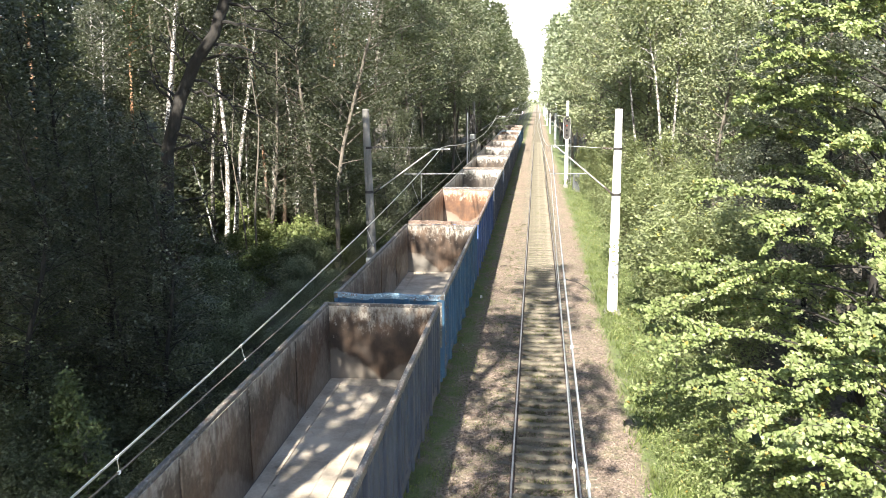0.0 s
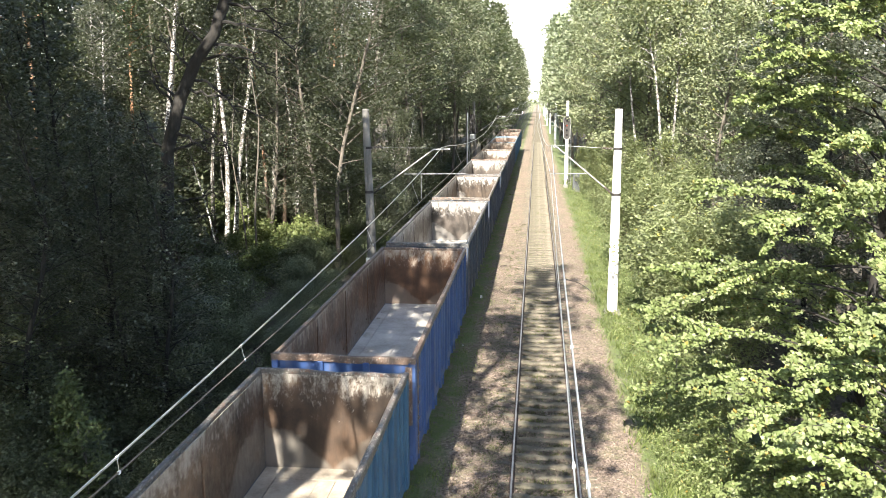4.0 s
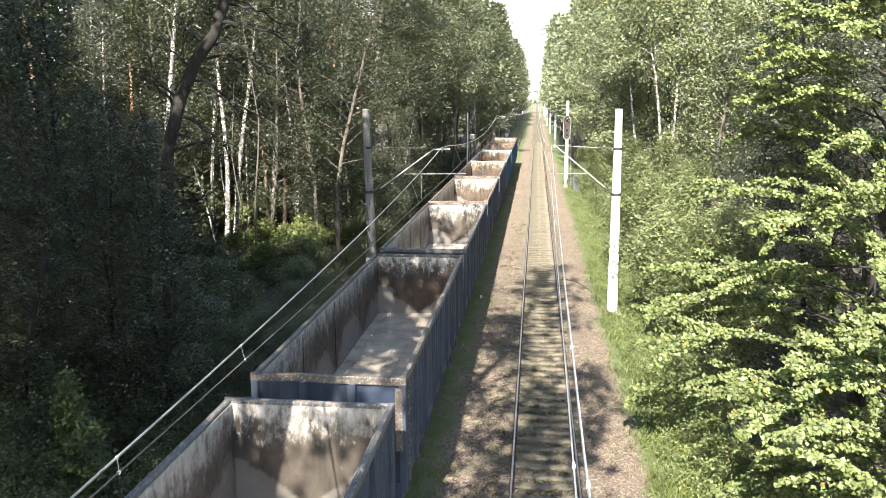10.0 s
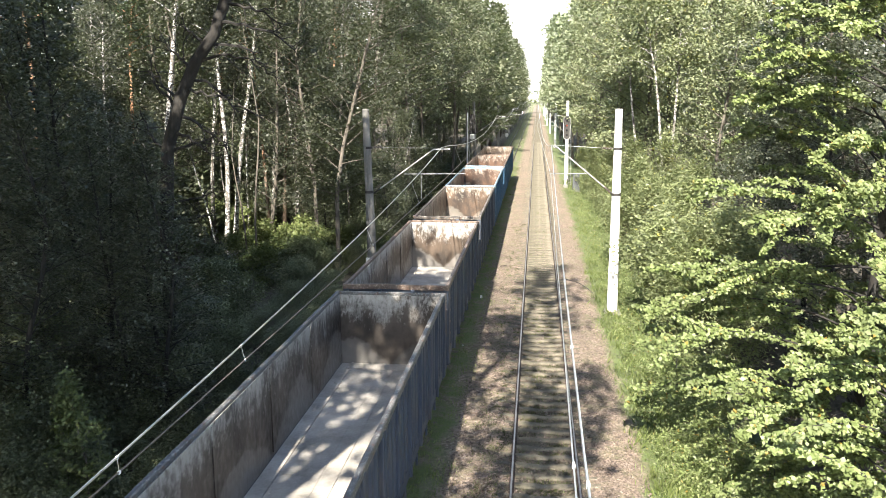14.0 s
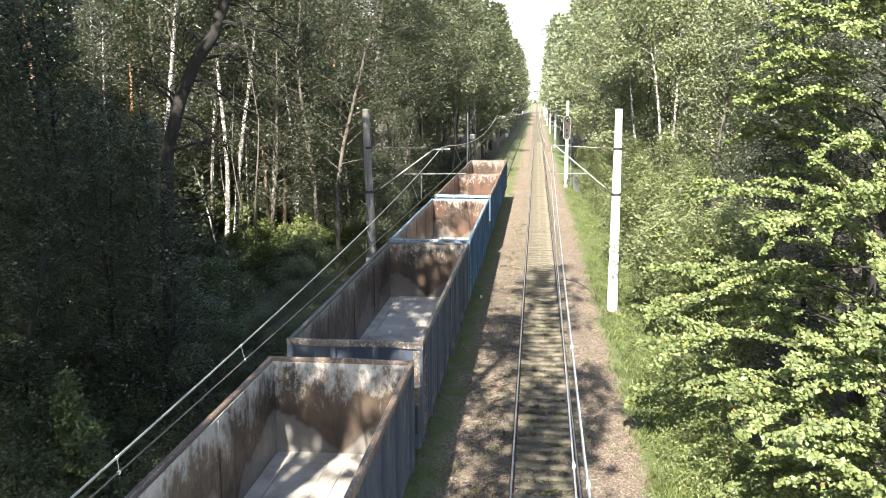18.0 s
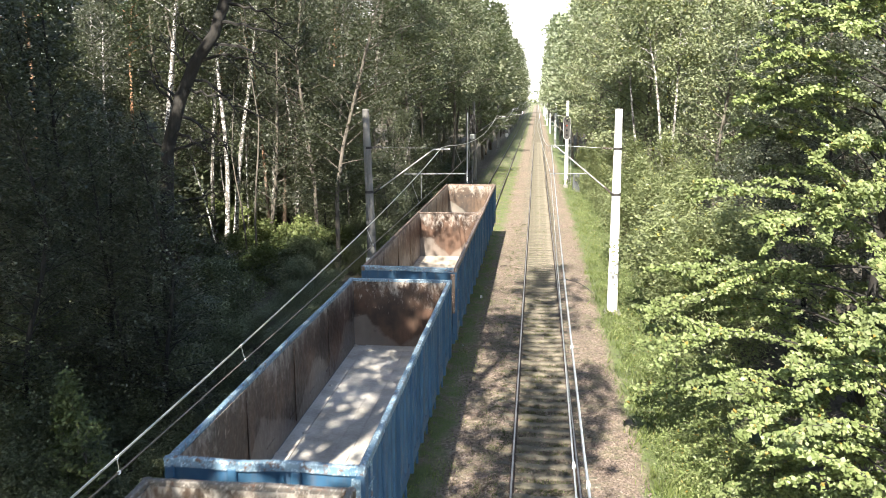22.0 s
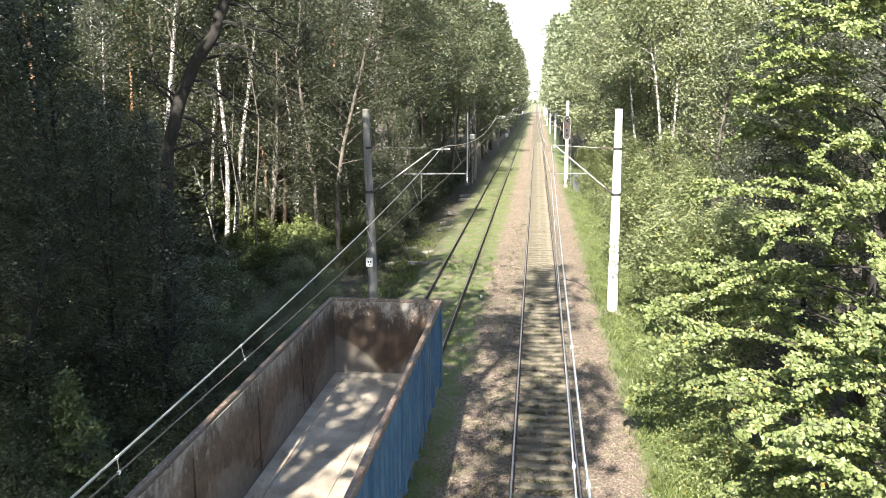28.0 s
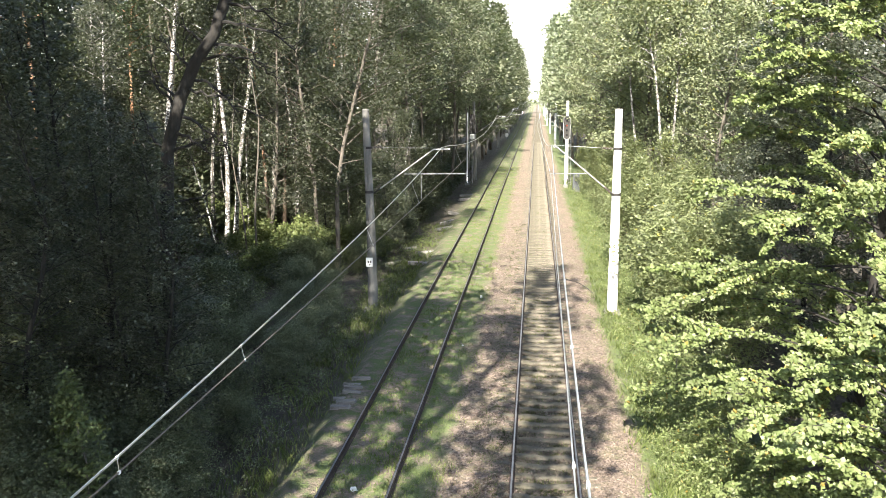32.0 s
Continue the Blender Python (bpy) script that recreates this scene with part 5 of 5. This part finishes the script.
def scatter(n, x0, x1, y0, y1, seed, thin=1.5):
    """Random spots, denser near the eye."""
    r = np.random.default_rng(seed)
    p = np.column_stack([r.uniform(x0, x1, n), y0 + (y1 - y0) * r.uniform(0, 1, n) ** thin])
    lush = np.sin(p[:, 0] * 2.1 + seed) * np.sin(p[:, 1] * 1.3 + 2 * seed) + 0.6 * np.sin(p[:, 0] * 4.7 - p[:, 1] * 3.1 + seed)
    return p[lush > r.uniform(-1.3, 0.5, n)]


def weeds(name, spots, leaves, h, size, mat, label, spread=0.16):
    """Broad-leaved weeds: stems of small leaves, highest in the middle of each clump."""
    r = np.random.default_rng(len(spots) + leaves)
    n = len(spots) * leaves
    tall = np.repeat(h * r.uniform(0.35, 1.25, len(spots)), leaves)
    base = np.repeat(np.column_stack([spots, ground_z(spots[:, 0], spots[:, 1])]), leaves, 0)
    u = r.uniform(0, 1, n) ** 0.8
    off = r.normal(0, 1, (n, 2)) * (spread * (1.15 - 0.6 * u))[:, None]
    p = base + np.column_stack([off, u * tall])
    tagged(part(name, quads_mesh(name, leaf_quads(r, p, size * 0.85, 0.22, slim=0.42)), mat), label, "weeds", kind="stuff")


tufts("verge_grass", np.concatenate([scatter(1600, 2.75, 4.6, 15, 95, 1), scatter(400, 2.8, 3.8, 15, 45, 21), scatter(260, 2.3, 3.0, 15, 60, 25)]), 12, 0.25, 0.016, M_GRASS, "bright green grass along the gravel", 0.16)
weeds("verge_weeds", np.concatenate([scatter(520, 3.3, 5.0, 16, 95, 2), scatter(330, 3.6, 5.6, 16, 50, 22)]), 34, 0.95, 0.11, M_LEAF_BRIGHT, "bright green leafy weeds along the gravel", 0.24)
weeds("low_weeds", scatter(900, 2.75, 4.4, 15, 90, 24), 14, 0.32, 0.07, M_LEAF_WILLOW, "low pale green weeds at the edge of the gravel", 0.16)
weeds("gravel_herbs", scatter(520, 2.75, 4.3, 15, 48, 23), 26, 0.5, 0.085, M_LEAF_BRIGHT, "bright green herbs at the edge of the gravel", 0.2)
# sun patches on the old track come partly from this grass colour
tufts("track_grass", np.concatenate([scatter(1300, -3.6, -2.3, 15, 110, 3), scatter(2600, -5.3, -3.4, 15, 110, 4), scatter(420, -7.4, -5.6, 15, 110, 5)]), 10, 0.12, 0.016, M_GRASS_SUN, "short grass on and beside the old track, sunlight put into its colour", 0.13)
tufts("bank_grass", np.concatenate([scatter(700, -8.6, -6.5, 16, 62, 31), scatter(420, -8.4, -6.6, 28, 48, 32, 1.0)]), 11, 0.3, 0.018, M_GRASS, "long grass on the shady bank beside the track", 0.17)
tufts("sleeper_moss", np.concatenate([scatter(3400, -0.66, 0.62, 15, 85, 33), scatter(900, -1.9, -0.9, 15, 60, 34)]), 12, 0.075, 0.028, M_MOSS, "sparse moss and grass between the sleepers", 0.07)
weeds("mast_herbs", scatter(420, -9.4, -7.0, 24, 58, 35, 1.0), 22, 0.6, 0.1, M_LEAF_HAZEL, "green herbs around the mast on the shady bank", 0.22)
# herbs in two tones: shade painted into the far ones, fill into the near
weeds("shade_herbs", np.concatenate([scatter(420, -10.5, -7.2, 44, 100, 6), scatter(240, -20, -10, 44, 60, 9)]), 26, 0.6, 0.1, M_LEAF_UNDER, "green herbs under the forest edge, shade put into their dull colour", 0.22)
weeds("bank_herbs", np.concatenate([scatter(750, -10.5, -6.9, 16, 42, 8), scatter(600, -20, -10, 16, 42, 7)]), 26, 0.6, 0.09, M_LEAF_BANK, "leafy herbs on the shady bank, fill light put into their colour", 0.22)


# ---------------------------------------------------------------- leaning tree
def leaning_tree():
    r = np.random.default_rng(77)
    t = tagged(empty("leaning_tree", pose(-10.7, 22, -1.0)), "dark leaning trunk with bare crooked branches, shade put into its bark", "tree")
    path = np.array([(0, 0, -0.2), (0.02, 0, 3.0), (0.06, 0, 6.0), (0.25, 0, 8.5), (0.7, 0, 9.9), (1.2, 0, 10.9), (1.75, 0, 11.6), (2.15, 0, 12.6), (2.4, 0.3, 15.0), (2.7, 0.6, 19.0)])
    # trunk shade is partly in the bark colour
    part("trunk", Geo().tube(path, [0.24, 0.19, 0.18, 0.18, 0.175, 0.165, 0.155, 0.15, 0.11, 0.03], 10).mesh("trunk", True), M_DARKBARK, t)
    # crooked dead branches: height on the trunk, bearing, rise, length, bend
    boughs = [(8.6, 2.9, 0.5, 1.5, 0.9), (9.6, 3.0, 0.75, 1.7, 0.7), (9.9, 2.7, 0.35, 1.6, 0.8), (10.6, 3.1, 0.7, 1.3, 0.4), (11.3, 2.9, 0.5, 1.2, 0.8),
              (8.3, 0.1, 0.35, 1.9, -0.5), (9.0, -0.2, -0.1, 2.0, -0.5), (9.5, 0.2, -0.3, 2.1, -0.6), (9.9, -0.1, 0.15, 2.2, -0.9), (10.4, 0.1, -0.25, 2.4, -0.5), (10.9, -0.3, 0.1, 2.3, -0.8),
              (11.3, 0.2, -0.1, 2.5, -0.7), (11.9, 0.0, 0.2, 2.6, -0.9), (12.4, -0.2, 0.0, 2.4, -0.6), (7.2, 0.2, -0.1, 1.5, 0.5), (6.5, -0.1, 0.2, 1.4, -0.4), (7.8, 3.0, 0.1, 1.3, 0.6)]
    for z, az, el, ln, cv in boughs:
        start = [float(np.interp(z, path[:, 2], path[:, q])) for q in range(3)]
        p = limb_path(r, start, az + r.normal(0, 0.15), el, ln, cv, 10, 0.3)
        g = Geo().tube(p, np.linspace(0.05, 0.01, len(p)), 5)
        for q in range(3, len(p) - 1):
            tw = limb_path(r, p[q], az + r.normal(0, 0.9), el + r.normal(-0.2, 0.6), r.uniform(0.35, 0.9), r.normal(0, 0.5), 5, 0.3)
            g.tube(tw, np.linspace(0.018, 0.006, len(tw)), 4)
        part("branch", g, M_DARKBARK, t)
    # crown above the view, added for the shade it casts on the track
    lv = np.concatenate([r.normal((3.6, 0.4, 18.4), (2.2, 1.9, 1.4), (420, 3)), r.normal((1.5, 1.0, 18.4), (1.8, 1.6, 1.2), (420, 3))])
    part("crown", quads_mesh("crown", leaf_quads(r, lv, 0.3)), M_LEAF_DARK, t)


leaning_tree()


# ---------------------------------------------------------------- signals and small things beside the track
def signal(x, y, h, head_z, head_x, faces, label):
    s = tagged(empty("railway_signal", pose(x, y, float(ground_z(x, y)))), label, "railway signal")
    z0 = -float(ground_z(x, y))
    part("post", Geo().tube([(0, 0, -0.2), (0, 0, z0 + h - 0.05), (0, 0, z0 + h)], [0.09, 0.08, 0.03], 10), M_WHITE, s)
    part("base", Geo().box(-0.25, 0.25, -0.25, 0.25, -0.2, 0.25, 0.04), M_CONCRETE, s)
    n = 14
    hw, hh = 0.32, 1.15
    out = [(hw * math.cos(a), (hh - hw) * (1 if math.sin(a) >= 0 else -1) + hw * math.sin(a)) for a in np.linspace(0, 2 * math.pi, 2 * n, endpoint=False)]
    g = Geo()
    m = len(out)
    vs = [(a, d, b) for d in (-0.06, 0.02) for a, b in out]
    g.add(vs, [tuple(range(m)), tuple(range(2 * m - 1, m - 1, -1))] + [(i, m + i, m + (i + 1) % m, (i + 1) % m) for i in range(m)])
    head = part("signal_head", g, M_BLACK, s, "black rounded backboard", m=pose(head_x, -0.16 if faces else 0.16, z0 + head_z))
    if faces:
        rimv = [(a * q, d, b * (1 + (q - 1) * 0.3)) for q in (1.0, 1.16) for d in (-0.075,) for a, b in out]
        part("backboard_edge", Geo().add(rimv, [(i, (i + 1) % m, m + (i + 1) % m, m + i) for i in range(m)]), M_STEEL, head, "pale grey edge")
        for k, mat in enumerate((M_LENS, M_LENS_RED, M_LENS, M_LENS)):
            z = 0.72 - 0.48 * k
            part("lens", Geo().tube([(0, -0.07, z), (0, -0.1, z), (0, -0.105, z)], [0.1, 0.1, 0.07], 12), mat, head)
            part("hood", Geo().tube([(0, -0.06, z + 0.11), (0, -0.34, z + 0.09)], [0.06, 0.03], 8), M_BLACK, head)
    else:
        for k in range(3):
            part("lamp_housing", Geo().box(-0.16, 0.16, -0.3, -0.06, 0.5 - 0.6 * k, 0.86 - 0.6 * k, 0.04), M_BLACK, head)
        part("relay_box", Geo().box(-0.25, 0.25, -0.25, 0.15, -1.55, -1.0, 0.05), M_PORCELAIN, head, "white lamp box")
    lad = part("ladder", Geo().tube([(0.28, 0.1, 0.2), (0.16, 0.1, z0 + head_z)], 0.02, 6).tube([(0.55, 0.1, 0.2), (0.43, 0.1, z0 + head_z)], 0.02, 6), M_STEEL, s)
    for k in range(12):
        u = (k + 0.5) / 12
        x0 = 0.28 - 0.12 * u
        part("rung", Geo().tube([(x0, 0.1, 0.2 + (z0 + head_z - 0.2) * u), (x0 + 0.27, 0.1, 0.2 + (z0 + head_z - 0.2) * u)], 0.012, 5), M_STEEL, lad)


M_LENS = mat_simple("dark_signal_lens", (0.01, 0.01, 0.012), (0.03, 0.03, 0.035), 5, 0.1, 0, 0.0)
M_LENS_RED = mat_simple("red_signal_lens", (0.25, 0.05, 0.035), (0.4, 0.1, 0.07), 5, 0.15, 0, 0.0)
signal(2.75, 87.0, 7.6, 5.75, 0.0, True, "white signal post with a black four-lens head")
signal(-7.8, 90.8, 7.2, 5.9, 0.5, False, "white signal post with a dark head turned away")


def cabinet(x, y):
    c = tagged(empty("relay_cabinet", pose(x, y, float(ground_z(x, y)))), "dark grey steel relay cabinet beside the track", "cabinet")
    part("body", Geo().box(-0.35, 0.35, -0.25, 0.25, 0.1, 1.75, 0.03), M_CABINET, c)
    part("plinth", Geo().box(-0.4, 0.4, -0.3, 0.3, -0.2, 0.1, 0.02), M_CONCRETE, c)
    part("roof", Geo().box(-0.42, 0.42, -0.32, 0.32, 1.75, 1.82, 0.03), M_CABINET, c)
    part("handle", Geo().box(0.22, 0.25, -0.285, -0.25, 0.85, 1.05, 0.005), M_BLACK, c)


cabinet(3.75, 85.0)


def disc_sign(x, y):
    d = tagged(empty("disc_sign", pose(x, y, float(ground_z(x, y)))), "small white disc on a short post", "sign")
    part("post", Geo().tube([(0, 0, -0.2), (0, 0, 0.9)], 0.04, 8), M_STEEL, d)
    part("disc", Geo().tube([(0, -0.06, 0.9), (0, -0.03, 0.9)], 0.42, 18), M_PORCELAIN, d)


disc_sign(-6.95, 188.0)


def slab(x, y, l, w, h, turn, label):
    g = Geo().box(-l / 2, l / 2, -w / 2, w / 2, 0, h, min(w, h) * 0.2)
    q = np.concatenate(g.v)
    g.v = [q + np.random.default_rng(int(100 * abs(x) + y)).normal(0, 0.012, q.shape)]
    tagged(part("discarded_sleeper", g, M_OLDSLAB, m=pose(x, y, float(ground_z(x, y)) - 0.03, rng.normal(0, 4), rng.normal(0, 4), turn)), label, "sleeper", "discarded sleepers")


M_OLDSLAB = mat_simple("pale_old_concrete", (0.12, 0.11, 0.098), (0.28, 0.262, 0.238), 3.0, 0.95, 0, 0.4, None, 40)
for k in range(7):
    slab(-6.0 + 0.12 * math.sin(k * 2.3), 22.9 + 0.42 * k, 0.6, 0.17, 0.1, rng.normal(0, 5), "broken pale sleeper end lying beside the rail")
for x, y, l in ((-6.8, 46.0, 1.6), (-7.0, 49.5, 1.2), (-6.7, 58.6, 2.2), (-6.9, 62.0, 1.8), (-6.6, 66.0, 1.5), (-6.5, 75.6, 2.4), (-6.7, 79.0, 1.8), (-8.6, 47.5, 1.3), (-8.2, 52.0, 1.0)):
    slab(x, y, l, 0.28, 0.2, rng.uniform(20, 70), "pale old concrete sleeper dumped beside the track")


def ground_cable():
    p = np.array([(0.9, 41.2), (1.2, 41.4), (1.55, 41.0), (1.9, 40.6), (2.2, 39.9), (2.45, 39.0)])
    pts = np.column_stack([p, ground_z(p[:, 0], p[:, 1]) + 0.03])
    tagged(part("ground_cable", Geo().tube(pts, 0.022, 6), M_BLACK), "black cable lying across the gravel shoulder", "cable")


ground_cable()


def litter(x, y, s):
    g = Geo().tube([(0, 0, 0), (0.3 * s, 0.1 * s, 0.35 * s), (0.2 * s, 0.5 * s, 0.5 * s), (0, 0.8 * s, 0.1 * s)], [0.2 * s, 0.5 * s, 0.4 * s, 0.1 * s], 6)
    tagged(part("litter", g, M_PORCELAIN, m=pose(x, y, float(ground_z(x, y)) - 0.005, 0, 0, rng.uniform(0, 360))), "crumpled white litter lying on the track bed", "litter")


for x, y, s in ((-4.48, 17.8, 0.14), (-2.77, 37.0, 0.14), (-2.9, 29.5, 0.08)):
    litter(x, y, s)


# ---------------------------------------------------------------- far end
def far_end():
    b = tagged(empty("road_bridge", pose(-6.0, 470, 0)), "pale concrete road bridge across the line, hazy far off", "bridge")
    part("deck", Geo().box(-40, 40, -5, 5, 7.6, 9.7, 0.1), M_WHITE, b)
    for x in (-9, -2.5, 10.5):
        part("pier", Geo().box(x - 0.6, x + 0.6, -2, 2, -1, 7.6, 0.1), M_WHITE, b)
    m, n, l, bs = mat_nodes("hazy_sky")
    bs.inputs["Base Color"].default_value = (0, 0, 0, 1)
    bs.inputs["Specular IOR Level"].default_value = 0
    bs.inputs["Emission Color"].default_value = (1.0, 1.0, 1.0, 1)
    bs.inputs["Emission Strength"].default_value = 0.8
    g = Geo().box(-900, 900, 1500, 1510, -20, 620)
    tagged(part("backdrop", g, m), "white hazy sky at the far end of the line", "sky", kind="structure")


far_end()

motions()
